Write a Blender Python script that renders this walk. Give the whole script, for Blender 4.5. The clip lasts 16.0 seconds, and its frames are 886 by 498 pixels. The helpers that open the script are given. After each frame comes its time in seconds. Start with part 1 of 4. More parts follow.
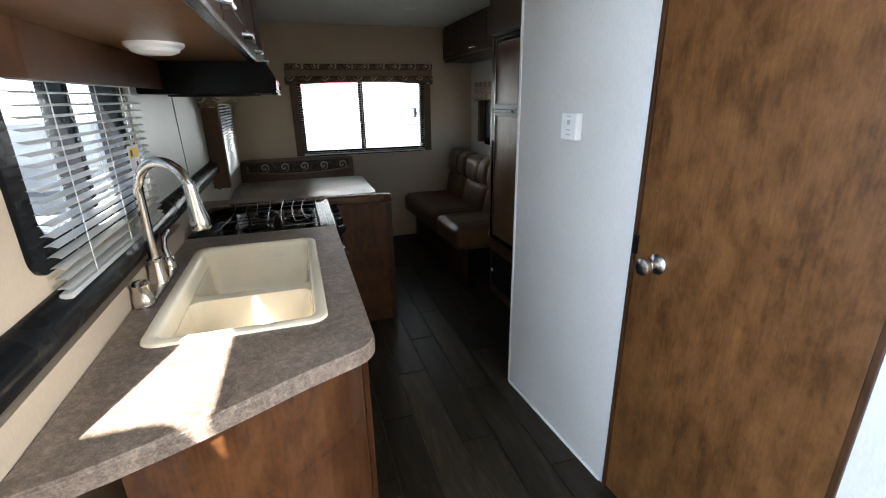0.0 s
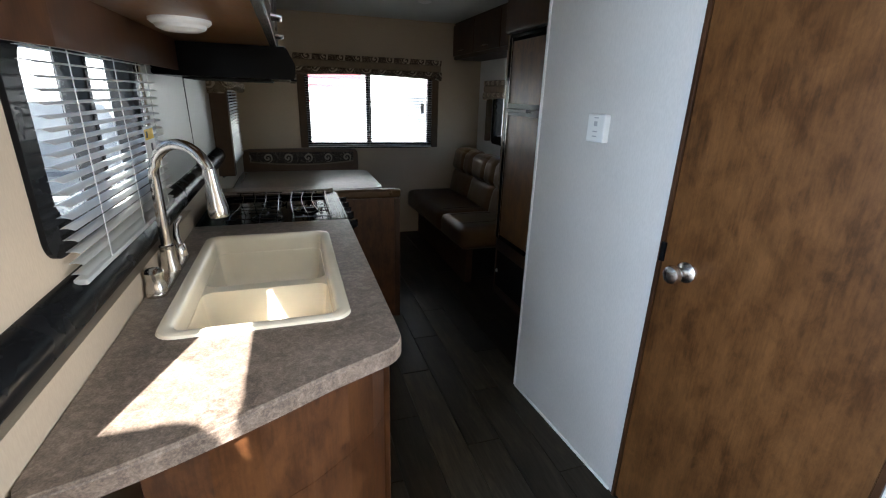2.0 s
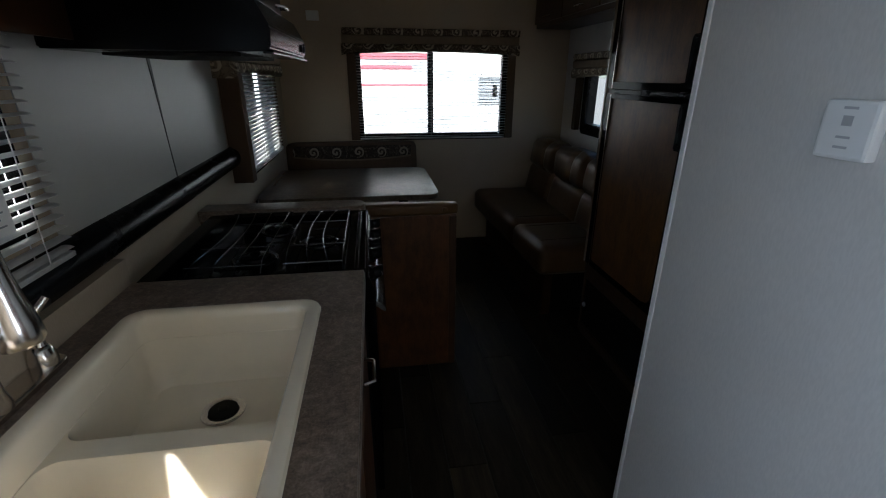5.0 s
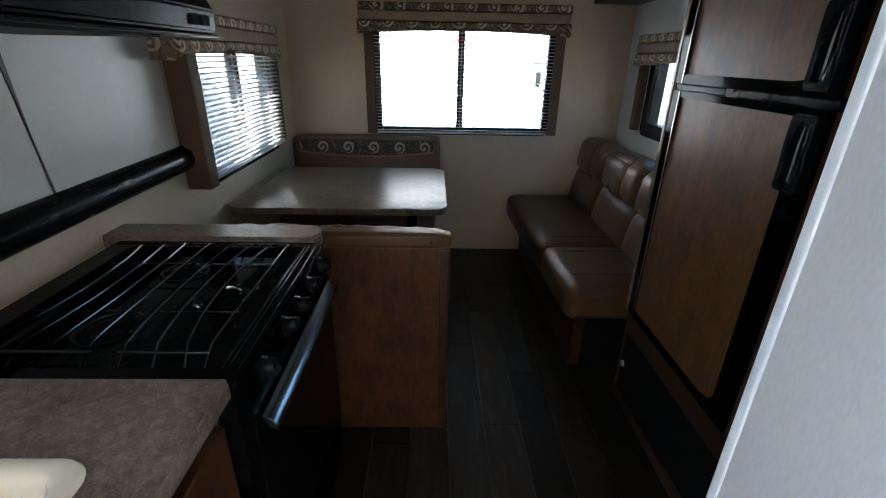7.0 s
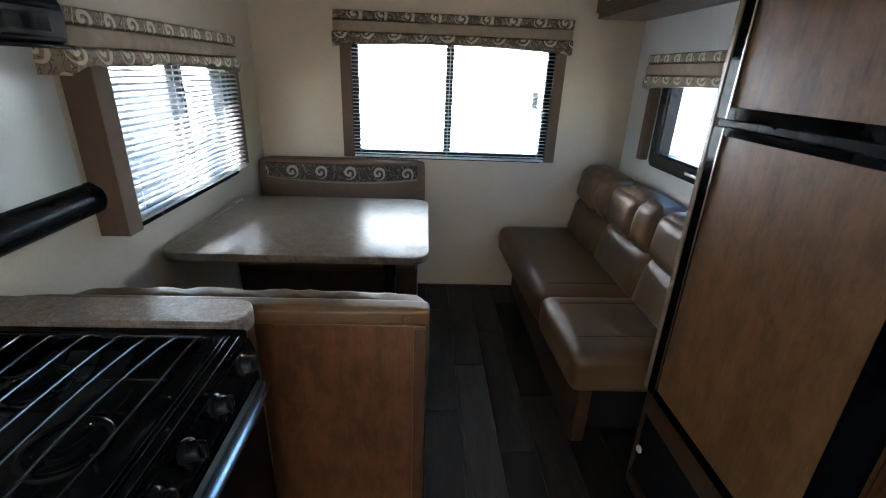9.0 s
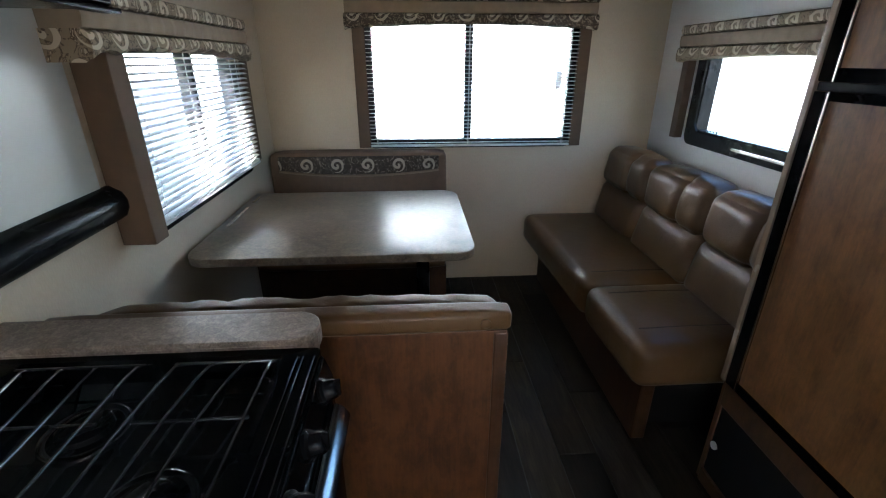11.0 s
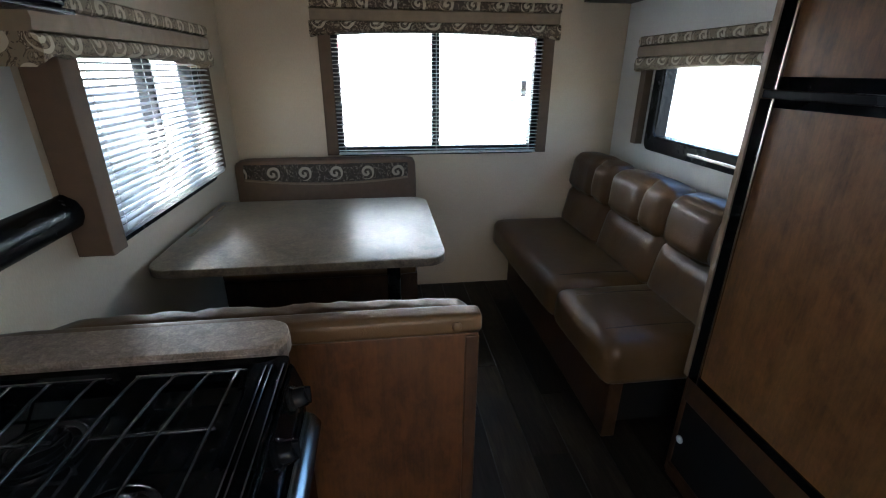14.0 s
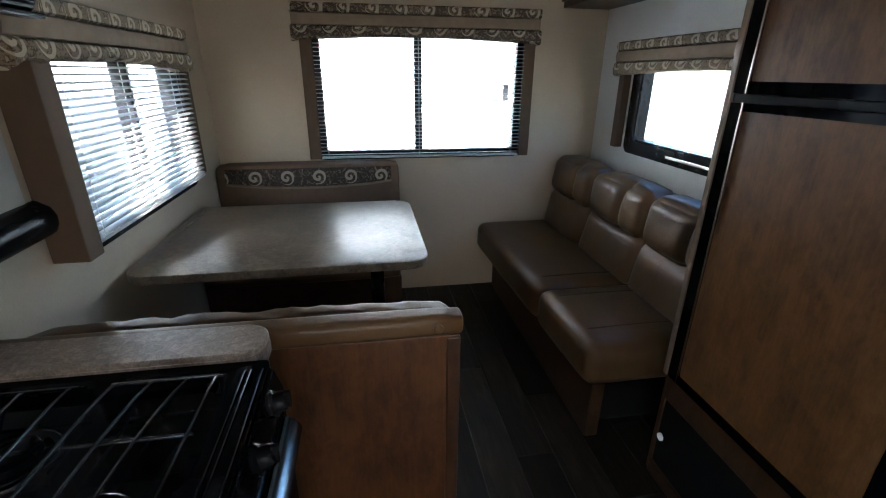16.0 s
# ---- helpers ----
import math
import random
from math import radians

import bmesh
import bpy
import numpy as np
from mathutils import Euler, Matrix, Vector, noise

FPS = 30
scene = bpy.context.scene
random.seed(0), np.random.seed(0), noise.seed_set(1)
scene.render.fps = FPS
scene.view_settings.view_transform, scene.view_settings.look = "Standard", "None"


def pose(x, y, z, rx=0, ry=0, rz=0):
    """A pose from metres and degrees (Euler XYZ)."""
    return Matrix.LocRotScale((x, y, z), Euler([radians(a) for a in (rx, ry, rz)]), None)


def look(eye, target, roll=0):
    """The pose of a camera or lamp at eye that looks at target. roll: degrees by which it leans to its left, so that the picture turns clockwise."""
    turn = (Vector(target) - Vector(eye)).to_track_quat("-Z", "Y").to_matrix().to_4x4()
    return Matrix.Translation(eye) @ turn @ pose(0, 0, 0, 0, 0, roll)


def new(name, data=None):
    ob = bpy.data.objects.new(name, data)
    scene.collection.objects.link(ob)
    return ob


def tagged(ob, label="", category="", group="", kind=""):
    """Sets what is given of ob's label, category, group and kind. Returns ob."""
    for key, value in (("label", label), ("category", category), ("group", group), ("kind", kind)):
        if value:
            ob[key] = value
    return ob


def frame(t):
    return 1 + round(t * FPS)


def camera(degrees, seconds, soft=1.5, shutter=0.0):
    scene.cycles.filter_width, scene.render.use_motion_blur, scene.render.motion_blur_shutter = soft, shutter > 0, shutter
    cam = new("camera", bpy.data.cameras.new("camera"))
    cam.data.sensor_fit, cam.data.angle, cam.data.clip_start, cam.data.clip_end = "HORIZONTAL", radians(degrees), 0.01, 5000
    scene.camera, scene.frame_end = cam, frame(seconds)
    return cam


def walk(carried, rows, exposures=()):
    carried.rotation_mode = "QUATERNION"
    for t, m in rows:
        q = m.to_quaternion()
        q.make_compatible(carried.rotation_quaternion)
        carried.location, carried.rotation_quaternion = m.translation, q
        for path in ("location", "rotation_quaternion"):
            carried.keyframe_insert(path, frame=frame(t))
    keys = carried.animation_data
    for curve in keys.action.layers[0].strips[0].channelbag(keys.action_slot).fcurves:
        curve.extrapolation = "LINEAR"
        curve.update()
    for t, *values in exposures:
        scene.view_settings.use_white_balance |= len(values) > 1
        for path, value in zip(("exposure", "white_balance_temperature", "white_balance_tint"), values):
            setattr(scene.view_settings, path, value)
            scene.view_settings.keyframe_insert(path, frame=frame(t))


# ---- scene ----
cam = camera(89.6, 16.0, soft=1.1)

PATH = [
    (0, (0.517, -4.572, 1.414), (1.089, -2.767, 0.77), -0.9),
    (0.5, (0.494, -4.541, 1.405), (0.965, -2.706, 0.765), -1.3),
    (1, (0.475, -4.522, 1.399), (1.031, -2.715, 0.744), -1.4),
    (1.5, (0.451, -4.512, 1.388), (1.03, -2.737, 0.671), -0.9),
    (2, (0.442, -4.507, 1.4), (1.045, -2.714, 0.75), 1.8),
    (2.5, (0.458, -4.435, 1.383), (1.02, -2.626, 0.741), -0.9),
    (3, (0.462, -4.32, 1.385), (1.129, -2.542, 0.758), -3.2),
    (3.5, (0.472, -4.227, 1.367), (1.069, -2.44, 0.696), -2.9),
    (4, (0.547, -4.079, 1.371), (0.951, -2.239, 0.698), -2.3),
    (4.5, (0.629, -3.935, 1.38), (0.842, -2.089, 0.642), -1.3),
    (5, (0.68, -3.792, 1.39), (0.964, -1.95, 0.665), 0.2),
    (5.2, (0.694, -3.725, 1.399), (1.045, -1.887, 0.693), 0.8),
    (7.3, (1.013, -3.183, 1.402), (1.039, -1.348, 0.607), 1.1),
    (7.5, (1.024, -3.113, 1.397), (1.102, -1.272, 0.619), 2.7),
    (8, (1.035, -2.948, 1.41), (1.171, -1.117, 0.617), 1.1),
    (8.5, (1.013, -2.888, 1.384), (1.098, -1.061, 0.574), 2.1),
    (9, (1.024, -2.884, 1.425), (1.112, -1.029, 0.682), 2.3),
    (9.2, (1.032, -2.882, 1.411), (1.108, -1.037, 0.642), 3.9),
    (11.3, (0.814, -2.739, 1.381), (0.941, -0.902, 0.601), -0.2),
    (11.5, (0.814, -2.742, 1.388), (0.946, -0.901, 0.617), 0.1),
    (12, (0.823, -2.749, 1.387), (1.005, -0.892, 0.666), -0.5),
    (12.5, (0.822, -2.759, 1.392), (1.033, -0.903, 0.678), 0.8),
    (13, (0.83, -2.758, 1.384), (1.051, -0.921, 0.625), 1.1),
    (13.5, (0.824, -2.758, 1.384), (1.076, -0.923, 0.628), 1.3),
    (14, (0.829, -2.756, 1.376), (1.082, -0.918, 0.629), 0.4),
    (14.5, (0.831, -2.754, 1.377), (1.11, -0.925, 0.618), 0.6),
    (15, (0.836, -2.764, 1.383), (1.157, -0.929, 0.655), 1.0),
    (15.5, (0.834, -2.765, 1.382), (1.136, -0.934, 0.637), 1.2),
    (16, (0.841, -2.766, 1.377), (1.155, -0.931, 0.645), 0.5),
]
EXPOSURES = [(0.0, 3.62, 6000, 10), (2.0, 3.25, 5900, 10), (3.5, 2.65, 5650, 10), (5.0, 2.15, 5750, 10), (7.3, 4.5, 5600, 10), (9.0, 5.2, 5500, 10), (12.5, 4.95, 5500, 10), (16.0, 4.75, 5500, 10)]
walk(cam, [(t, look(eye, target, roll)) for t, eye, target, roll in PATH], EXPOSURES)

# ---- light ----
world = bpy.data.worlds.new("world")
scene.world = world
world.use_nodes = True
_nt = world.node_tree
_sky = _nt.nodes.new("ShaderNodeTexSky")
_sky.sky_type = 'NISHITA'
_sky.sun_disc = False
SUN_ELEV = 41.0
SUN_GO = Vector((0.32, 0.95, 0)).normalized()      # where the light travels, seen from above
_sky.sun_elevation = radians(SUN_ELEV)
_sky.sun_rotation = math.atan2(-SUN_GO.x, -SUN_GO.y)
_nt.links.new(_sky.outputs[0], _nt.nodes["Background"].inputs[0])
_nt.nodes["Background"].inputs[1].default_value = 0.05
sun = new("sun", bpy.data.lights.new("sun", 'SUN'))
sun.data.energy = 5.0
sun.data.angle = radians(0.5)
sun.data.color = (1.0, 0.94, 0.85)
_d = Vector((SUN_GO.x, SUN_GO.y, -math.tan(radians(SUN_ELEV))))
sun.rotation_mode = 'QUATERNION'
sun.rotation_quaternion = _d.to_track_quat('-Z', 'Y')
sun.location = (-3, -8, 6)


def sky_fill_lamp(name, m, wide, high, watts, color):
    """An added area lamp that stands in for sky light at an opening."""
    la = new(name, bpy.data.lights.new(name, 'AREA'))
    la.data.shape, la.data.size, la.data.size_y = 'RECTANGLE', wide, high
    la.data.energy, la.data.color = watts, color
    la.matrix_world = m
    return la


sky_fill_lamp("entry_daylight", look((-0.45, -4.60, 1.40), (1.05, -5.04, 1.30)), 0.62, 0.86, 6.5, (0.62, 0.80, 1.0))
# Added fill that brightens the kitchen side; no window is known there.
sky_fill_lamp("bedroom_daylight", look((2.33, -4.93, 1.22), (0.2, -5.95, 1.0)), 0.72, 0.70, 10.0, (0.93, 0.96, 1.0))

# ---- materials ----


class Nodes:
    """Short hand for a node tree."""

    def __init__(self, name, rough=0.5, metal=0.0, spec=0.5):
        self.m = bpy.data.materials.new(name)
        self.m.use_nodes = True
        self.t = self.m.node_tree
        self.b = self.t.nodes["Principled BSDF"]
        self.b.inputs["Roughness"].default_value = rough
        self.b.inputs["Metallic"].default_value = metal
        self.b.inputs["Specular IOR Level"].default_value = spec

    def n(self, kind, **props):
        node = self.t.nodes.new(kind)
        for k, v in props.items():
            node.inputs[k].default_value = v
        return node

    def link(self, a, b):
        self.t.links.new(a, b)

    def coords(self, scale=(1, 1, 1)):
        c = self.n("ShaderNodeTexCoord")
        mp = self.n("ShaderNodeMapping")
        mp.inputs["Scale"].default_value = scale
        self.link(c.outputs["Object"], mp.inputs["Vector"])
        return mp.outputs[0]

    def noise(self, vec, scale, detail=4.0, rough=0.55, dist=0.0):
        no = self.n("ShaderNodeTexNoise", Scale=scale, Detail=detail, Roughness=rough, Distortion=dist)
        self.link(vec, no.inputs["Vector"])
        return no.outputs["Fac"]

    def ramp(self, fac, stops):
        r = self.n("ShaderNodeValToRGB")
        el = r.color_ramp.elements
        while len(el) < len(stops):
            el.new(0.5)
        for e, (p, c) in zip(el, stops):
            e.position, e.color = p, (*c, 1)
        self.link(fac, r.inputs[0])
        return r.outputs[0]

    def mix(self, fac, a, b, blend='MIX'):
        mx = self.n("ShaderNodeMix")
        mx.data_type, mx.blend_type = 'RGBA', blend
        for sock, val in ((mx.inputs[0], fac), (mx.inputs[6], a), (mx.inputs[7], b)):
            if isinstance(val, (int, float)):
                sock.default_value = val
            elif isinstance(val, tuple):
                sock.default_value = (*val, 1)
            else:
                self.link(val, sock)
        return mx.outputs[2]

    def math(self, op, a, b=0.0):
        mt = self.n("ShaderNodeMath")
        mt.operation = op
        for sock, val in zip(mt.inputs, (a, b)):
            if isinstance(val, (int, float)):
                sock.default_value = val
            else:
                self.link(val, sock)
        return mt.outputs[0]

    def bump(self, h, strength=0.2, dist=0.002):
        bp = self.n("ShaderNodeBump", Strength=strength, Distance=dist)
        self.link(h, bp.inputs["Height"])
        self.link(bp.outputs[0], self.b.inputs["Normal"])

    def color(self, c):
        if isinstance(c, tuple):
            self.b.inputs["Base Color"].default_value = (*c, 1)
        else:
            self.link(c, self.b.inputs["Base Color"])
        return self

    def rough(self, fac, lo, hi):
        mr = self.n("ShaderNodeMapRange")
        mr.inputs["To Min"].default_value, mr.inputs["To Max"].default_value = lo, hi
        self.link(fac, mr.inputs[0])
        self.link(mr.outputs[0], self.b.inputs["Roughness"])


def mat_plain(name, c, rough=0.5, metal=0.0, var=0.12, scale=14.0, bump=0.05):
    """One colour with soft blotches, fine grain and a little relief."""
    k = Nodes(name, rough, metal)
    v = k.coords()
    f = k.noise(v, scale, 5)
    lo, hi = tuple(x * (1 - var) for x in c), tuple(min(1, x * (1 + var)) for x in c)
    k.color(k.ramp(f, [(0.3, lo), (0.7, hi)]))
    g = k.noise(v, scale * 22, 3)
    k.rough(f, max(0.02, rough - 0.07), min(1, rough + 0.07))
    if bump:
        k.bump(g, bump, 0.001)
    return k.m


def mat_wall(name, c):
    """Vinyl wallpaper: fine linen weave, faint cloudiness."""
    k = Nodes(name, 0.62)
    v = k.coords()
    cloud = k.noise(v, 2.2, 3)
    weave = k.noise(k.coords((260, 260, 60)), 1.0, 2)
    base = k.ramp(cloud, [(0.3, tuple(x * 0.93 for x in c)), (0.7, tuple(x * 1.05 for x in c))])
    k.color(k.mix(0.25, base, k.ramp(weave, [(0.35, tuple(x * 0.8 for x in c)), (0.65, tuple(x * 1.1 for x in c))])))
    k.bump(weave, 0.12, 0.0008)
    return k.m


def mat_wood(name, dark, mid, light, axis=2, rough=0.38, scale=1.0):
    """Brown printed wood: blotchy figure drawn out along one axis, fine pores."""
    k = Nodes(name, rough, spec=0.36)
    s = [9.0, 9.0, 9.0]
    s[axis] = 2.4
    v = k.coords(tuple(x * scale for x in s))
    f = k.noise(v, 0.9, 6, 0.62, 0.5)
    s2 = [170.0, 170.0, 170.0]
    s2[axis] = 7.0
    g = k.noise(k.coords(tuple(s2)), 1.0, 3)
    blot = k.noise(k.coords((17, 17, 9)), 1.0, 7, 0.66, 0.3)
    fine = k.noise(k.coords((60, 60, 26)), 1.0, 5, 0.7, 0.6)
    c = k.ramp(f, [(0.34, dark), (0.5, mid), (0.67, light)])
    c = k.mix(0.55, c, k.ramp(blot, [(0.40, dark), (0.60, light)]))
    c = k.mix(0.22, c, k.ramp(fine, [(0.36, dark), (0.64, light)]))
    c = k.mix(0.12, c, k.ramp(g, [(0.35, tuple(x * 0.4 for x in dark)), (0.6, light)]))
    k.color(c)
    k.rough(blot, rough - 0.08, rough + 0.1)
    k.bump(g, 0.06, 0.0008)
    return k.m


def mat_laminate(name, rough, dark=(0.054, 0.038, 0.028), mid=(0.165, 0.122, 0.092), light=(0.36, 0.285, 0.225), fleck=0.15, relief=0.05):
    """Stone-look worktop laminate: clouds and flecks."""
    k = Nodes(name, rough)
    v = k.coords()
    a = k.noise(v, 7, 6, 0.68, 1.2)
    b = k.noise(v, 60, 5, 0.7, 0.8)
    c = k.ramp(a, [(0.3, dark), (0.5, mid), (0.74, light)])
    c = k.mix(0.3 + fleck, c, k.ramp(b, [(0.36, dark), (0.5, mid), (0.63, light)]))
    speck = k.noise(v, 260, 2, 0.5)
    c = k.mix(fleck, c, k.ramp(speck, [(0.38, tuple(x * 0.35 for x in dark)), (0.5, mid), (0.64, tuple(min(1, x * 1.25) for x in light))]))
    k.color(c)
    k.rough(a, rough - 0.015, rough + 0.02)
    k.bump(b, relief, 0.0006)
    return k.m


def mat_leather(name, dark, light):
    k = Nodes(name, 0.36, spec=0.30)
    v = k.coords()
    a = k.noise(v, 3.5, 4)
    vo = k.n("ShaderNodeTexVoronoi", Scale=260.0)
    k.link(v, vo.inputs["Vector"])
    k.color(k.ramp(a, [(0.3, dark), (0.7, light)]))
    cr = k.noise(v, 11, 5, 0.6, 1.5)
    h = k.math('ADD', k.math('MULTIPLY', cr, 2.5), k.math('MULTIPLY', vo.outputs["Distance"], 0.35))
    k.rough(a, 0.3, 0.46)
    k.bump(h, 0.22, 0.003)
    return k.m


def mat_swirl(name, axis, cell=0.13, rise=0.09, low=0.0375, shift=0.0, wobble=0.35, ground=(0.066, 0.046, 0.031), line=(0.46, 0.385, 0.28), dim=(0.19, 0.145, 0.10)):
    """Printed cloth with rows of spiral scrolls. axis: the world axis along which the cloth runs; cell, rise: width and height of one scroll."""
    k = Nodes(name, 0.85, spec=0.2)
    c = k.n("ShaderNodeTexCoord")
    sp = k.n("ShaderNodeSeparateXYZ")
    k.link(c.outputs["Object"], sp.inputs[0])
    wob = k.n("ShaderNodeTexNoise", Scale=9.0, Detail=2.0)
    k.link(c.outputs["Object"], wob.inputs["Vector"])
    ws = k.n("ShaderNodeSeparateXYZ")
    k.link(wob.outputs["Color"], ws.inputs[0])
    along = k.math('ADD', sp.outputs[0], k.math('MULTIPLY', sp.outputs[1], 1.0 if axis == 1 else -1.0))
    u = k.math('ADD', k.math('ADD', k.math('DIVIDE', along, cell), shift), k.math('MULTIPLY', k.math('SUBTRACT', ws.outputs[0], 0.5), wobble))
    w = k.math('DIVIDE', k.math('SUBTRACT', sp.outputs[2], low), rise)
    u = k.math('ADD', u, k.math('MULTIPLY', k.math('FLOOR', w), 0.5))
    fu = k.math('MULTIPLY', k.math('SUBTRACT', k.math('FRACT', u), 0.5), cell / rise)
    fw = k.math('SUBTRACT', k.math('FRACT', w), 0.5)
    r = k.math('SQRT', k.math('ADD', k.math('MULTIPLY', fu, fu), k.math('MULTIPLY', fw, fw)))
    an = k.math('ARCTAN2', fw, fu)
    spiral = k.math('SINE', k.math('ADD', k.math('ADD', k.math('MULTIPLY', r, 19.0), an), k.math('MULTIPLY', ws.outputs[1], wobble * 9.0)))
    on = k.math('MULTIPLY', k.math('GREATER_THAN', spiral, -0.05), k.math('LESS_THAN', r, 0.44))
    leaf = k.noise(k.coords((1, 1, 1)), 26, 2, 0.5, 3.5)
    base = k.mix(k.math('GREATER_THAN', leaf, 0.54), ground, dim)
    base = k.mix(k.math('GREATER_THAN', leaf, 0.63), base, tuple((a + b) / 2 for a, b in zip(ground, line)))
    k.color(k.mix(on, base, line))
    k.bump(k.noise(k.coords(), 700, 2), 0.2, 0.0008)
    return k.m


def mat_glass():
    k = Nodes("window_glass", 0.0)
    t = k.t
    tr = t.nodes.new("ShaderNodeBsdfTransparent")
    tr.inputs[0].default_value = (0.93, 0.96, 0.96, 1)
    gl = t.nodes.new("ShaderNodeBsdfGlossy")
    gl.inputs["Roughness"].default_value = 0.02
    mx = t.nodes.new("ShaderNodeMixShader")
    mx.inputs[0].default_value = 0.05
    k.link(tr.outputs[0], mx.inputs[1])
    k.link(gl.outputs[0], mx.inputs[2])
    k.link(mx.outputs[0], t.nodes["Material Output"].inputs[0])
    return k.m


def mat_plank():
    """Grey-brown vinyl planks, each a little different."""
    k = Nodes("vinyl_plank", 0.42, spec=0.22)
    oi = k.n("ShaderNodeObjectInfo")
    v = k.coords((14, 2.2, 14))
    add = k.n("ShaderNodeVectorMath")
    k.link(v, add.inputs[0])
    k.link(oi.outputs["Random"], add.inputs[1])
    f = k.noise(add.outputs[0], 1.6, 6, 0.65, 0.8)
    g = k.noise(k.coords((120, 8, 120)), 1.0, 4)
    c = k.ramp(f, [(0.3, (0.009, 0.0065, 0.004)), (0.5, (0.024, 0.0175, 0.0105)), (0.72, (0.060, 0.045, 0.028))])
    c = k.mix(0.3, c, k.ramp(g, [(0.35, (0.006, 0.005, 0.004)), (0.65, (0.044, 0.036, 0.026))]))
    tone = k.ramp(oi.outputs["Random"], [(0.0, (0.45, 0.42, 0.4)), (0.5, (0.85, 0.85, 0.85)), (1.0, (1.5, 1.45, 1.35))])
    k.color(k.mix(1.0, c, tone, 'MULTIPLY'))
    k.rough(g, 0.34, 0.5)
    k.bump(g, 0.1, 0.001)
    return k.m


M_WALL = mat_wall("cream_wallpaper", (0.455, 0.365, 0.258))
# Darker copy of the cream wallpaper with the lower wall's shade painted in.
M_WALLSHADE = mat_wall("shaded_wallpaper", (0.40, 0.315, 0.22))
M_WALL2 = mat_wall("pale_wallpaper", (0.60, 0.57, 0.53))
M_CEIL = mat_wall("ceiling_vinyl", (0.62, 0.62, 0.58))
M_WOOD = mat_wood("brown_wood", (0.036, 0.0128, 0.0038), (0.090, 0.0350, 0.0102), (0.164, 0.0715, 0.0215))
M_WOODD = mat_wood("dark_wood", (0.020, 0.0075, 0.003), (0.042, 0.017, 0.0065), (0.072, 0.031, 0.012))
M_WOODR = mat_wood("red_brown_wood", (0.020, 0.0064, 0.0022), (0.058, 0.0205, 0.0064), (0.112, 0.044, 0.0135))
# Lit copy of the brown wood: bounced light is put into its colour.
M_WOODLIT = mat_wood("bounce_lit_wood_underside", (0.10, 0.043, 0.013), (0.16, 0.072, 0.023), (0.22, 0.108, 0.038), axis=1, rough=0.3)
M_COUNTER = mat_laminate("stone_laminate", 0.40)
M_TABLE = mat_laminate("table_laminate", 0.30, (0.034, 0.024, 0.015), (0.130, 0.096, 0.064), (0.25, 0.198, 0.140), 0.04, 0.0)
M_TABLE.node_tree.nodes["Principled BSDF"].inputs["Specular IOR Level"].default_value = 0.5
M_CREAM = mat_plain("cream_plastic", (0.88, 0.78, 0.60), 0.15, var=0.03, bump=0)
M_WHITE = mat_plain("white_plastic", (0.78, 0.77, 0.74), 0.35, var=0.03)
M_CHROME = mat_plain("brushed_nickel", (0.62, 0.58, 0.53), 0.2, 1.0, var=0.08, scale=30, bump=0.02)
M_STEEL = mat_plain("bright_steel", (0.75, 0.75, 0.75), 0.24, 1.0, var=0.05, scale=30, bump=0.02)
M_BLACK = mat_plain("black_enamel", (0.0025, 0.0025, 0.003), 0.07, var=0.2, bump=0)
M_BLACKM = mat_plain("black_satin_plastic", (0.007, 0.007, 0.0075), 0.26, var=0.2, bump=0.04)
M_IRON = mat_plain("black_wire", (0.035, 0.035, 0.038), 0.16, 1.0, var=0.2, bump=0.03)
M_WIRE = mat_plain("grate_wire", (0.075, 0.075, 0.08), 0.18, 1.0, var=0.2, bump=0.03)
M_HOOD = mat_plain("black_hood_metal", (0.003, 0.003, 0.0034), 0.24, var=0.15, bump=0)
M_LEATHER = mat_leather("brown_leather", (0.062, 0.031, 0.0118), (0.104, 0.056, 0.0215))
M_LEG = mat_plain("brown_tan_cloth", (0.090, 0.055, 0.031), 0.85, var=0.1, scale=25, bump=0.25)
M_SEAM = mat_plain("dark_brown_thread", (0.045, 0.027, 0.017), 0.7, bump=0)
M_SEAMD = mat_plain("dark_seam", (0.06, 0.055, 0.05), 0.5, bump=0)
M_PRINT = mat_plain("pale_print", (0.42, 0.42, 0.42), 0.5, bump=0)
M_DSTEEL = mat_plain("dark_steel", (0.25, 0.25, 0.25), 0.25, 1.0, var=0.1, bump=0)
M_GLOSS = mat_plain("glossy_dark_steel", (0.16, 0.175, 0.19), 0.2, 1.0, var=0.1, bump=0)
M_TAN = mat_plain("tan_cloth", (0.215, 0.156, 0.10), 0.85, var=0.1, scale=25, bump=0.25)
M_BROWNC = mat_plain("brown_cloth", (0.12, 0.075, 0.045), 0.85, var=0.12, scale=25, bump=0.25)
M_SWX = mat_swirl("scroll_cloth_across", 0, 0.15)
M_SWY = mat_swirl("scroll_cloth_along", 1, 0.105, 0.08, ground=(0.21, 0.162, 0.108), line=(0.46, 0.385, 0.28), dim=(0.085, 0.060, 0.040))
M_SWB = mat_swirl("scroll_cloth_band", 0, 0.175, 0.094, 0.775, 0.351, 0.06, ground=(0.046, 0.035, 0.026), line=(0.33, 0.28, 0.215), dim=(0.090, 0.070, 0.052))
M_SLAT = mat_plain("blind_slat", (0.78, 0.78, 0.76), 0.4, var=0.03, bump=0)
see = M_SLAT.node_tree.nodes.new("ShaderNodeBsdfTranslucent")      # thin white vinyl lets some daylight through
see.inputs["Color"].default_value = (0.8, 0.8, 0.78, 1)
thin = M_SLAT.node_tree.nodes.new("ShaderNodeMixShader")
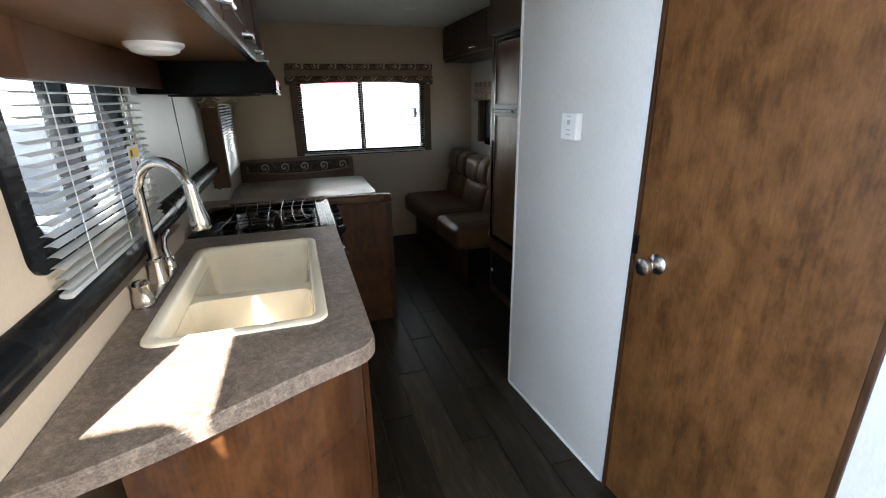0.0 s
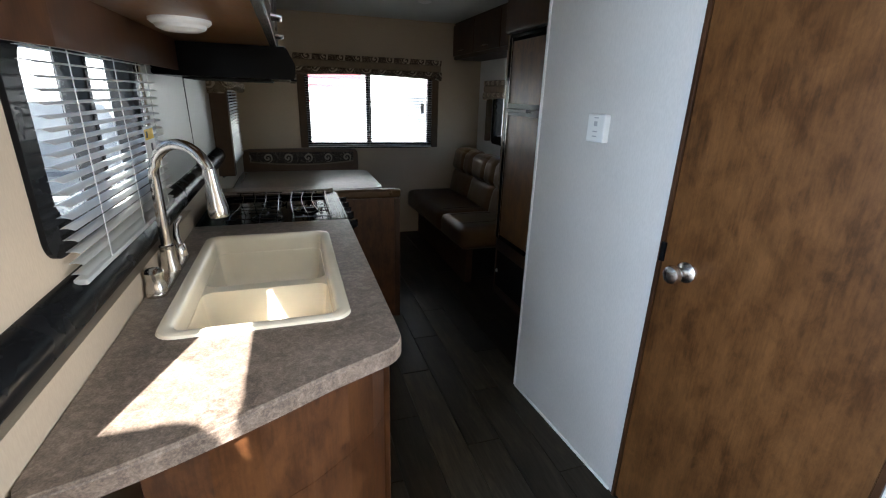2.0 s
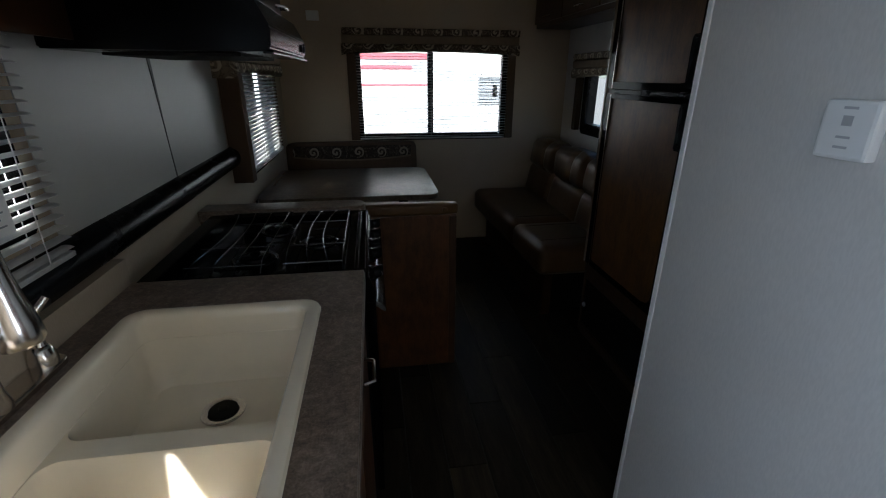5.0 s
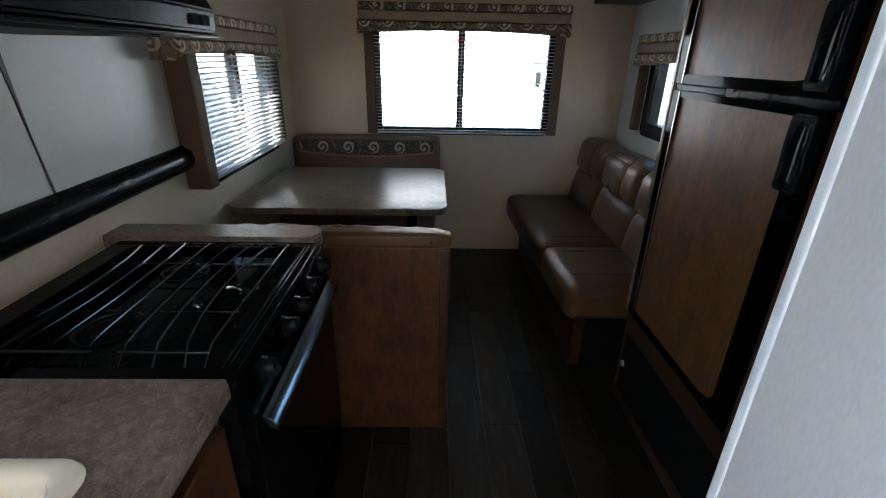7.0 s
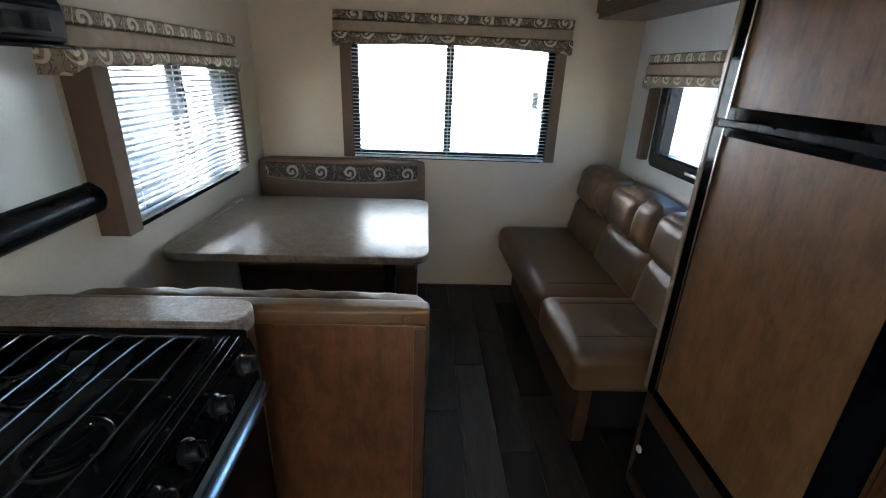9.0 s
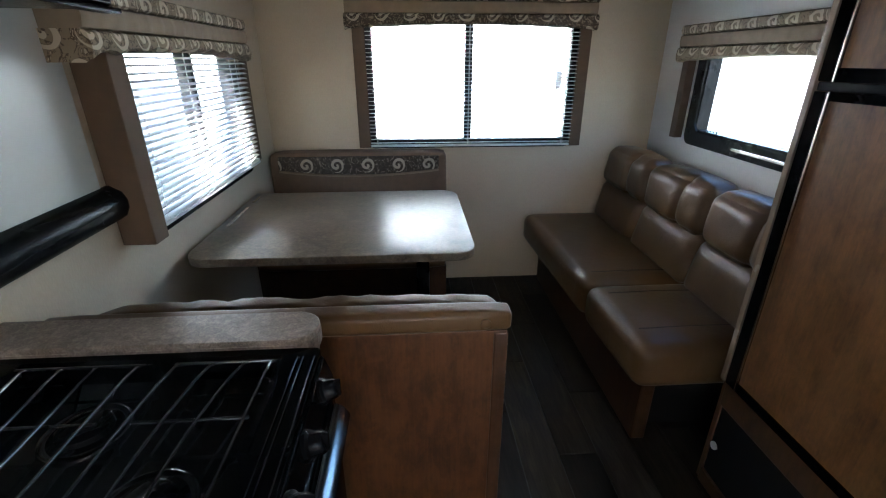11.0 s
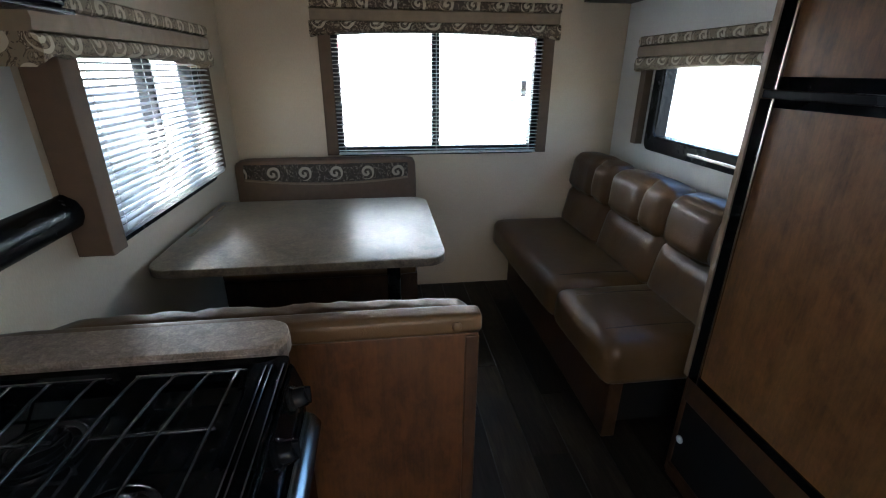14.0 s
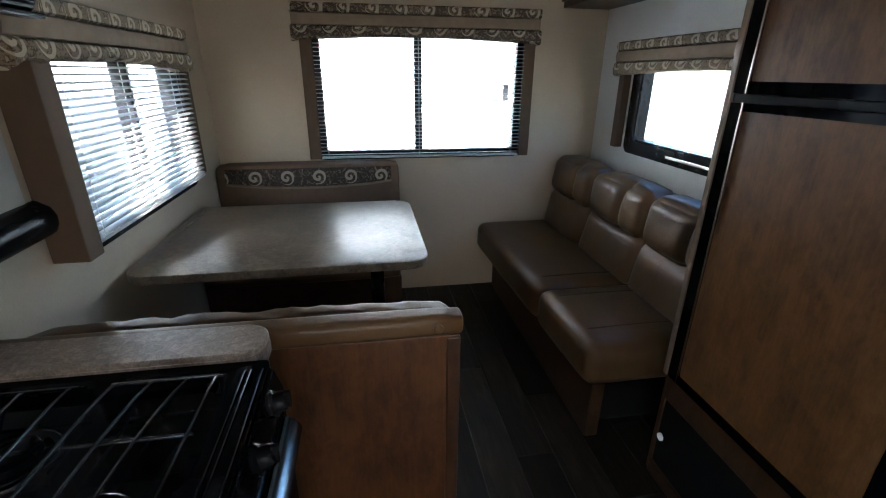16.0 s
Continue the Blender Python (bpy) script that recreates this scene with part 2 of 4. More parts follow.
thin.inputs[0].default_value = 0.5
M_SLAT.node_tree.links.new(M_SLAT.node_tree.nodes["Principled BSDF"].outputs[0], thin.inputs[1])
M_SLAT.node_tree.links.new(see.outputs[0], thin.inputs[2])
M_SLAT.node_tree.links.new(thin.outputs[0], M_SLAT.node_tree.nodes["Material Output"].inputs["Surface"])
M_CORD = mat_plain("blind_cord", (0.7, 0.7, 0.68), 0.8, var=0.05, bump=0)
M_GLASS = mat_glass()
M_PLANK = mat_plank()
M_SUBFLOOR = mat_plain("floor_base", (0.03, 0.026, 0.022), 0.6)
M_YELLOW = mat_plain("yellow_label", (0.75, 0.50, 0.03), 0.5, var=0.03)
M_PAPER = mat_plain("white_paper", (0.75, 0.74, 0.70), 0.6, var=0.03)
M_INK = mat_plain("dark_ink", (0.04, 0.04, 0.045), 0.6, var=0.05)
M_EDGE = mat_plain("edge_band_window_sheen", (0.17, 0.12, 0.08), 0.25, var=0.06, bump=0)
M_GREY = mat_plain("grey_plastic", (0.25, 0.25, 0.25), 0.5)
for m_, s_ in ((M_BLACK, 0.06), (M_BLACKM, 0.10), (M_HOOD, 0.06)):
    m_.node_tree.nodes["Principled BSDF"].inputs["Specular IOR Level"].default_value = s_
# For dark parts, and for recesses whose shade is painted near-black.
M_DARK = mat_plain("shade_and_dark_parts", (0.007, 0.006, 0.0055), 0.7)
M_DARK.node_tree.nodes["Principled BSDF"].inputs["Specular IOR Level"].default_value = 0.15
M_GRAVEL = mat_plain("grey_gravel", (0.14, 0.134, 0.125), 0.9, var=0.3, scale=30, bump=0.5)
M_RVWHITE = mat_plain("white_fibreglass", (0.47, 0.47, 0.465), 0.3, var=0.03, bump=0)
M_RVRED = mat_plain("red_stripe_paint", (0.34, 0.085, 0.105), 0.35, var=0.06, bump=0)
M_RVGREY = mat_plain("grey_stripe_paint", (0.2, 0.21, 0.23), 0.35, var=0.06, bump=0)
M_VENT = mat_plain("vent_plastic", (0.22, 0.22, 0.22), 0.5, var=0.06, bump=0)
M_TYRE = mat_plain("tyre_rubber", (0.025, 0.025, 0.025), 0.8)

# ---- mesh helpers ----


def part(name, bm, mat, parent=None, label="", smooth=False):
    me = bpy.data.meshes.new(name)
    bmesh.ops.recalc_face_normals(bm, faces=bm.faces)
    if smooth:
        for f in bm.faces:
            f.smooth = True
        for e in bm.edges:
            if len(e.link_faces) == 2 and e.calc_face_angle(0) > 0.7:
                e.smooth = False
    bm.to_mesh(me)
    bm.free()
    me.materials.append(mat)
    ob = new(name, me)
    if parent is not None:
        ob.parent = parent
        ob.matrix_parent_inverse = Matrix.Translation(parent.location).inverted()
        if parent.parent is not None:
            ob.matrix_parent_inverse = Matrix.Identity(4)
    if label:
        tagged(ob, label)
    return ob


def box(bm, x0, x1, y0, y1, z0, z1, bevel=0.0, seg=2):
    m = Matrix.Translation(((x0 + x1) / 2, (y0 + y1) / 2, (z0 + z1) / 2)) @ Matrix.Diagonal((abs(x1 - x0), abs(y1 - y0), abs(z1 - z0), 1))
    r = bmesh.ops.create_cube(bm, size=1, matrix=m)
    if bevel:
        es = list({e for v in r["verts"] for e in v.link_edges})
        bmesh.ops.bevel(bm, geom=es, offset=bevel, segments=seg, profile=0.6, affect='EDGES')
    return bm


def bbox(*a, **k):
    return box(bmesh.new(), *a, **k)


def cyl(bm, p, q, r0, r1=None, seg=20, caps=True):
    """A cylinder or cone from p to q."""
    p, q = Vector(p), Vector(q)
    r1 = r0 if r1 is None else r1
    rot = (q - p).to_track_quat('Z', 'Y').to_matrix().to_4x4()
    bmesh.ops.create_cone(bm, cap_ends=caps, segments=seg, radius1=r0, radius2=r1, depth=(q - p).length,
                          matrix=Matrix.Translation((p + q) / 2) @ rot)
    return bm


def lathe(bm, base, axis, profile, seg=24):
    """A turned shape: profile of (distance along the axis, radius)."""
    rot = Vector(axis).to_track_quat('Z', 'Y').to_matrix()
    rings = []
    for d, r in profile:
        rings.append([bm.verts.new(Vector(base) + rot @ Vector((max(r, 1e-4) * math.cos(a), max(r, 1e-4) * math.sin(a), d)))
                      for a in (2 * math.pi * i / seg for i in range(seg))])
    for a, b in zip(rings, rings[1:]):
        for i in range(seg):
            bm.faces.new((a[i], a[(i + 1) % seg], b[(i + 1) % seg], b[i]))
    bm.faces.new(rings[0][::-1])
    bm.faces.new(rings[-1])
    return bm


def tube(bm, pts, r, seg=10, radii=None):
    """A round bar along a line of points."""
    pts = [Vector(p) for p in pts]
    rings = []
    up = Vector((0, 0, 1))
    for i, p in enumerate(pts):
        d = (pts[min(i + 1, len(pts) - 1)] - pts[max(i - 1, 0)]).normalized()
        if abs(d.dot(up)) > 0.98:
            side = d.cross(Vector((0.3, 1, 0))).normalized()
        else:
            side = d.cross(up).normalized()
        if rings and side.dot(last) < 0:
            side = -side
        last = side
        nrm = side.cross(d).normalized()
        rr = radii[i] if radii else r
        rings.append([bm.verts.new(p + rr * (math.cos(a) * side + math.sin(a) * nrm)) for a in (2 * math.pi * k / seg for k in range(seg))])
    for a, b in zip(rings, rings[1:]):
        for k in range(seg):
            bm.faces.new((a[k], a[(k + 1) % seg], b[(k + 1) % seg], b[k]))
    bm.faces.new(rings[0][::-1])
    bm.faces.new(rings[-1])
    return bm


def prism(bm, outline, z0, z1, bevel=0.0):
    """An upright slab over an outline of (x, y)."""
    lo = [bm.verts.new((x, y, z0)) for x, y in outline]
    hi = [bm.verts.new((x, y, z1)) for x, y in outline]
    n = len(outline)
    bm.faces.new(lo[::-1])
    top = bm.faces.new(hi)
    for i in range(n):
        bm.faces.new((lo[i], lo[(i + 1) % n], hi[(i + 1) % n], hi[i]))
    if bevel:
        bmesh.ops.bevel(bm, geom=list(top.edges), offset=bevel, segments=3, profile=0.6, affect='EDGES')
    return bm


def rounded(x0, x1, y0, y1, r, seg=6, corners=(1, 1, 1, 1)):
    """Outline of a rectangle; corners: near left, near right, far right, far left."""
    out = []
    for (cx, cy, a0), on in zip(((x0, y0, 180), (x1, y0, 270), (x1, y1, 0), (x0, y1, 90)), corners):
        if not on:
            out.append((cx, cy))
            continue
        mx, my = cx + (r if cx == x0 else -r), cy + (r if cy == y0 else -r)
        for i in range(seg + 1):
            a = radians(a0 + 90 * i / seg)
            out.append((mx + r * math.cos(a), my + r * math.sin(a)))
    return out


def cushion(bm, x0, x1, y0, y1, z0, z1, r=0.04, bulge=0.02, n=10, wrinkle=0.0, seed=0):
    """A padded block: rounded edges, swollen faces, a few creases."""
    c = Vector(((x0 + x1) / 2, (y0 + y1) / 2, (z0 + z1) / 2))
    h = Vector((abs(x1 - x0) / 2, abs(y1 - y0) / 2, abs(z1 - z0) / 2))
    r = min(r, *(h * 0.95))
    res = bmesh.ops.create_cube(bm, size=2)
    es = list({e for v in res["verts"] for e in v.link_edges})
    bmesh.ops.subdivide_edges(bm, edges=es, cuts=n, use_grid_fill=True)
    vs = list(bm.verts)
    for v in vs:
        u = v.co.copy()
        p = Vector([math.copysign(abs(t) ** 0.8, t) * s for t, s in zip(u, h)])
        inner = Vector([max(-s + r, min(s - r, t)) for t, s in zip(p, h)])
        d = p - inner
        if d.length > 1e-9:
            p = inner + d.normalized() * min(d.length, r) if d.length > r else inner + d
        w = [(1 - t * t) for t in u]
        p.x += math.copysign(bulge, u.x) * w[1] * w[2] * (abs(u.x) > 0.99)
        p.y += math.copysign(bulge, u.y) * w[0] * w[2] * (abs(u.y) > 0.99)
        p.z += math.copysign(bulge, u.z) * w[0] * w[1] * (abs(u.z) > 0.99)
        if wrinkle:
            q = (p + c) * 9 + Vector((seed * 3.1, 0, 0))
            p += d.normalized() * noise.noise(q) * wrinkle if d.length > 1e-6 else Vector((0, 0, noise.noise(q) * wrinkle))
        v.co = p + c
    return bm


def wall_with_holes(bm, axis, a0, a1, d0, d1, z0, z1, holes):
    """A wall along x (axis 0) or y (axis 1), between d0 and d1 through its depth, with openings (from, to, low, high)."""
    us = sorted({a0, a1, *[h[0] for h in holes], *[h[1] for h in holes]})
    zs = sorted({z0, z1, *[h[2] for h in holes], *[h[3] for h in holes]})
    for u0, u1 in zip(us, us[1:]):
        run = None
        for w0, w1 in zip(zs, zs[1:]):
            um, wm = (u0 + u1) / 2, (w0 + w1) / 2
            solid = not any(h[0] < um < h[1] and h[2] < wm < h[3] for h in holes)
            if solid and run is None:
                run = w0
            if run is not None and (not solid or w1 == zs[-1]):
                top = w1 if solid else w0
                if axis == 0:
                    box(bm, u0, u1, d0, d1, run, top)
                else:
                    box(bm, d0, d1, u0, u1, run, top)
                run = None
    bmesh.ops.remove_doubles(bm, verts=bm.verts, dist=1e-5)
    seen, dead = {}, []
    for f in bm.faces:
        key = tuple(round(t, 4) for t in f.calc_center_median())
        if key in seen:
            dead += [f, seen[key]]
        seen[key] = f
    bmesh.ops.delete(bm, geom=list(set(dead)), context='FACES')
    return bm


def thing(name, label, category, base=(0, 0, 0), group="", kind=""):
    """An Empty at a thing's base that holds its parts."""
    ob = new(name)
    ob.location = base
    return tagged(ob, label, category, group, kind)


def setting(name, bm, mat, label, category, smooth=False):
    return tagged(part(name, bm, mat, smooth=smooth), label, category, kind="structure")


# ---- the room ----
CEIL = 2.06
BACK = -6.0
WIDE = 2.3
FAR_WIN = (0.575, 1.785, 0.905, 1.62)
DIN_WIN = (-1.39, -0.42, 0.875, 1.46)
KIT_WIN = (-3.555, -2.84, 1.10, 1.52)
SOFA_WIN = (-1.50, -0.40, 0.985, 1.50)
ENTRY = (-4.97, -4.215, 0.0, 1.95)
# Unseen opening, added to let the rear fill lamp in.
FILL_OPENING = (-5.32, -4.55, 0.85, 1.60)

floor = setting("floor", bbox(-0.06, WIDE + 0.06, BACK - 0.06, 0.06, -0.06, -0.005), M_SUBFLOOR,
                "dark grey-brown vinyl plank floor", "floor")
setting("ceiling", bbox(-0.06, WIDE + 0.06, BACK - 0.06, 0.06, CEIL, CEIL + 0.06), M_CEIL, "pale grey vinyl ceiling", "ceiling")
setting("wall_far", wall_with_holes(bmesh.new(), 0, 0, WIDE, 0, 0.06, 0, CEIL, [FAR_WIN]), M_WALL, "cream wallpapered end wall", "wall")
setting("wall_left", wall_with_holes(bmesh.new(), 1, BACK, 0.06, -0.06, 0, 0, CEIL, [DIN_WIN, KIT_WIN, ENTRY]), M_WALL,
        "cream wallpapered side wall behind the kitchen", "wall")
setting("wall_right", wall_with_holes(bmesh.new(), 1, BACK, 0.06, WIDE, WIDE + 0.06, 0, CEIL, [SOFA_WIN, FILL_OPENING]), M_WALL2,
        "pale wallpapered side wall behind the sofa", "wall")
setting("wall_back", bbox(0, WIDE, BACK - 0.06, BACK, 0, CEIL), M_WALL, "cream wallpapered rear wall", "wall")

# slanted bathroom wall and its door
W0 = Vector((1.435, -2.756, 0))
W_DIR = Vector((0.054, -0.739, 0)).normalized()
W_OUT = Vector((-W_DIR.y, W_DIR.x, 0))
if W_OUT.x > 0:
    W_OUT = -W_OUT


def wall_block(bm, s0, s1, d0, d1, z0, z1, bevel=0.0):
    """A block in the slanted wall's own frame: s along it, d out of it into the room."""
    t = box(bmesh.new(), s0, s1, d0, d1, z0, z1, bevel)
    for v in t.verts:
        v.co = W0 + W_DIR * v.co.x + W_OUT * v.co.y + Vector((0, 0, v.co.z))
    me = bpy.data.meshes.new("block")
    t.to_mesh(me)
    t.free()
    bm.from_mesh(me)
    bpy.data.meshes.remove(me)
    return bm


D0, D1 = 0.745, 1.362
bm = wall_block(bmesh.new(), 0.020, D0 - 0.012, -0.04, 0, 0, CEIL)
wall_block(bm, D1 + 0.012, 1.53, -0.04, 0, 0, CEIL)
wall_block(bm, D0 - 0.012, D1 + 0.012, -0.04, 0, 1.985, CEIL)
setting("wall_bathroom", bm, M_WALL2, "pale wallpapered bathroom partition wall", "wall")
setting("wall_pantry_side", bbox(1.442, WIDE, -2.810, -2.775, 0, CEIL), M_WALL2, "pale partition wall beside the pantry", "wall")
setting("wall_bathroom_rear", bbox(1.552, WIDE, -4.285, -4.245, 0, CEIL), M_WALL2, "pale rear partition wall of the bathroom", "wall")
setting("trim_wall_corner", wall_block(bmesh.new(), 0.014, 0.030, -0.02, 0.004, 0, CEIL, 0.003), M_WHITE, "white corner bead on the partition", "trim")
bm = wall_block(bmesh.new(), 0.031, D0 - 0.03, 0, 0.007, 0, 0.012, 0.002)
setting("baseboard", bm, M_WHITE, "thin pale bead along the foot of the wall", "baseboard")

door = thing("door_1", "closed brown wood-grain bathroom door with a chrome knob", "door", W0 + W_DIR * 1.04, kind="structure")
part("leaf", wall_block(bmesh.new(), D0 + 0.004, D1 - 0.004, -0.03, 0.002, 0.012, 1.972, 0.002), M_WOOD, door)
bm = wall_block(bmesh.new(), D0 - 0.012, D0 + 0.002, -0.04, 0.008, 0, 1.985, 0.002)
wall_block(bm, D1 - 0.002, D1 + 0.012, -0.04, 0.008, 0, 1.985, 0.002)
wall_block(bm, D0 + 0.002, D1 - 0.002, -0.04, 0.008, 1.974, 1.985, 0.001)
part("door_frame", bm, M_WOODD, door)
kb = W0 + W_DIR * (D0 + 0.092) + W_OUT * 0.002 + Vector((0, 0, 0.938))
knob = part("knob", lathe(bmesh.new(), kb, W_OUT, [(0, 0.031), (0.006, 0.031), (0.010, 0.024), (0.014, 0.012), (0.032, 0.011), (0.038, 0.017),
                                                  (0.046, 0.0255), (0.056, 0.028), (0.066, 0.0245), (0.071, 0.013), (0.072, 0.004)]), M_STEEL, door,
            "shiny chrome door knob", True)
ks = W0 + W_DIR * (D0 + 0.005) + W_OUT * 0.009 + Vector((0, 0, 0.975))
part("strike", bbox(ks.x - 0.004, ks.x + 0.004, ks.y - 0.008, ks.y + 0.008, ks.z - 0.03, ks.z + 0.03, bevel=0.001), M_BLACKM, door)

entry = thing("door_2", "white entry door standing open outside the doorway", "door", (-0.40, -4.985, 0), kind="structure")
bm = prism(bmesh.new(), rounded(-0.745, -0.070, 0.0, 1.945, 0.09, 8, (0, 0, 1, 1)), 0, 0.035)
for v in bm.verts:
    v.co = (v.co.x, -5.005 + v.co.z, v.co.y)
part("leaf", bm, M_WHITE, entry)
part("hinge", cyl(bmesh.new(), (-0.066, -4.985, 0.9), (-0.066, -4.985, 1.02), 0.008), M_STEEL, entry)

# planks of the floor
_pl = bmesh.new()
box(_pl, -0.0735, 0.0735, -0.4535, 0.4535, -0.005, 0.0)
for v in _pl.verts:
    if v.co.z > -0.001:
        v.co.x *= 0.988
        v.co.y *= 0.998
PLANK = bpy.data.meshes.new("plank")
_pl.to_mesh(PLANK)
_pl.free()
PLANK.materials.append(M_PLANK)


def lay_planks():
    x, col = 0.075, 0
    while x < WIDE:
        y = -0.46 + (col * 0.337) % 0.91
        while y > BACK - 0.40:
            near, far = max(y - 0.455, BACK), min(y + 0.455, 0.0)
            if far - near > 0.03:
                pl = new("plank", PLANK)
                pl.location = (x, (near + far) / 2, 0)
                pl.scale = (1, (far - near) / 0.91, 1)
                pl.parent = floor
            y -= 0.91
        x += 0.15
        col += 1


def slab_with_hole(outline, hole, z0, z1):
    bm = bmesh.new()
    for z in (z1, z0):
        es = []
        for ring in (outline, hole):
            vs = [bm.verts.new((x, y, z)) for x, y in ring]
            es += [bm.edges.new((vs[i], vs[(i + 1) % len(vs)])) for i in range(len(vs))]
        bmesh.ops.triangle_fill(bm, use_beauty=True, use_dissolve=False, edges=es)
    bm.verts.ensure_lookup_table()
    n0, n1 = len(outline), len(hole)
    tot = n0 + n1
    for off, n in ((0, n0), (n0, n1)):
        for i in range(n):
            a, b = off + i, off + (i + 1) % n
            bm.faces.new((bm.verts[a], bm.verts[b], bm.verts[tot + b], bm.verts[tot + a]))
    return bm


def ring(axis, u0, u1, z0, z1, d0, d1, wl, wr, wb, wt):
    """One rectangular frame in a wall's plane. wl, wr, wb, wt: widths of its four sides."""
    bm = slab_with_hole([(u0, z0), (u1, z0), (u1, z1), (u0, z1)], [(u0 + wl, z0 + wb), (u1 - wr, z0 + wb), (u1 - wr, z1 - wt), (u0 + wl, z1 - wt)], 0, 1)
    for v in bm.verts:
        a, b, c = v.co
        dd = d0 + (d1 - d0) * c
        v.co = (a, dd, b) if axis == 0 else (dd, a, b)
    return bm


# ---- windows, blinds, valances ----


def window_unit(name, label, axis, u0, u1, z0, z1, d_out, d_in, mullion, pane_d, bar=0.035):
    """A sliding window with a dark frame set in the opening. axis: 0 along x, 1 along y."""
    w = thing(name, label, "window", (((u0 + u1) / 2, d_out, z0) if axis == 0 else (d_out, (u0 + u1) / 2, z0)), kind="structure")

    def blk(bm, a0, a1, e0, e1, b0, b1, bv=0.004):
        lo, hi = min(e0, e1), max(e0, e1)
        if axis == 0:
            return box(bm, a0, a1, lo, hi, b0, b1, bv)
        return box(bm, lo, hi, a0, a1, b0, b1, bv)

    bm = ring(axis, u0 + 0.002, u1 - 0.002, z0 + 0.002, z1 - 0.002, d_out, d_in, bar, bar, bar, bar)
    m_w = 0.022 if axis == 0 else 0.014
    fr_ = part("window_frame", bm, M_BLACKM, w, "black aluminium frame")
    into = d_in + (0.010 if d_in > d_out else -0.010)
    fl = slab_with_hole(rounded(u0 - 0.014, u1 + 0.014, z0 - 0.014, z1 + 0.014, 0.045, 5), rounded(u0 + bar - 0.008, u1 - bar + 0.008, z0 + bar - 0.008, z1 - bar + 0.008, 0.055, 6), 0, 1)
    for v in fl.verts:
        a, b, c = v.co
        dd = d_in + (into - d_in) * c
        v.co = (a, dd, b) if axis == 0 else (dd, a, b)
    part("flange", fl, M_BLACKM, fr_)
    part("mullion", blk(bmesh.new(), mullion - m_w, mullion + m_w, d_out, d_in, z0 + bar, z1 - bar), M_BLACKM, w)
    for a, b, off in ((u0 + bar, mullion - m_w + 0.004, 0.006), (mullion + m_w - 0.004, u1 - bar, -0.006)):
        pn = part("pane", blk(bmesh.new(), a, b, pane_d + off - 0.002, pane_d + off + 0.002, z0 + bar, z1 - bar, 0), M_GLASS, w)
        pn.visible_shadow = False
    return w


def blind(label, axis, u0, u1, z0, z1, d, tilt, pitch=0.0215, depth=0.024, cords=(), base=(0, 0, 0)):
    """A venetian blind, each slat of its own. tilt: degrees by which the room-side edge is raised."""
    b = thing("venetian_blind", label, "window blind", base, "venetian blinds")
    sgn = 1 if axis == 1 else -1            # into the room
    bm = bmesh.new()
    c, s = math.cos(radians(tilt)), math.sin(radians(tilt))
    prof = []
    for k in range(5):
        t = k / 4 - 0.5
        prof.append((t * depth, 0.0022 * (1 - 4 * t * t)))
    rows = []
    for th in (0.0, -0.0007):
        rows.append([(a * c - (h + th) * s, a * s + (h + th) * c) for a, h in prof])
    ring = rows[0] + rows[1][::-1]
    ends = []
    for u in (u0, u1):
        ends.append([bm.verts.new((u, sgn * a, h) if axis == 0 else (sgn * a, u, h)) for a, h in ring])
    n = len(ring)
    for k in range(n):
        bm.faces.new((ends[0][k], ends[0][(k + 1) % n], ends[1][(k + 1) % n], ends[1][k]))
    bm.faces.new(ends[0][::-1])
    bm.faces.new(ends[1])
    first = part("slat", bm, M_SLAT, b)
    back = Matrix.Translation(-Vector(base))
    rnd = random.Random(len(label))
    count = int((z1 - z0 - 0.03) / pitch)
    for i in range(count):
        ob = first
        if i:
            ob = new("slat", first.data)
            ob.parent = b
        ob.matrix_parent_inverse = back
        zz = z0 + 0.022 + i * pitch + rnd.uniform(-0.0012, 0.0012)
        ob.location = (0, d + rnd.uniform(-0.001, 0.001), zz) if axis == 0 else (d + rnd.uniform(-0.001, 0.001), 0, zz)
    def rail(nm, za, zb, w):
        if axis == 0:
            part(nm, bbox(u0, u1, d - w, d + w, za, zb, bevel=0.003), M_SLAT, b)
        else:
            part(nm, bbox(d - w, d + w, u0, u1, za, zb, bevel=0.003), M_SLAT, b)
    rail("bottom_rail", z0, z0 + 0.012, 0.012)
    rail("head_rail", z1 - 0.022, z1, 0.013)
    for u in cords:
        for o in (-0.0125, 0.0125):
            p = (u, d + o, z0 + 0.01) if axis == 0 else (d + o, u, z0 + 0.01)
            q = (u, d + o, z1 - 0.01) if axis == 0 else (d + o, u, z1 - 0.01)
            part("ladder_cord", cyl(bmesh.new(), p, q, 0.0011, seg=6), M_CORD, b)
    return b


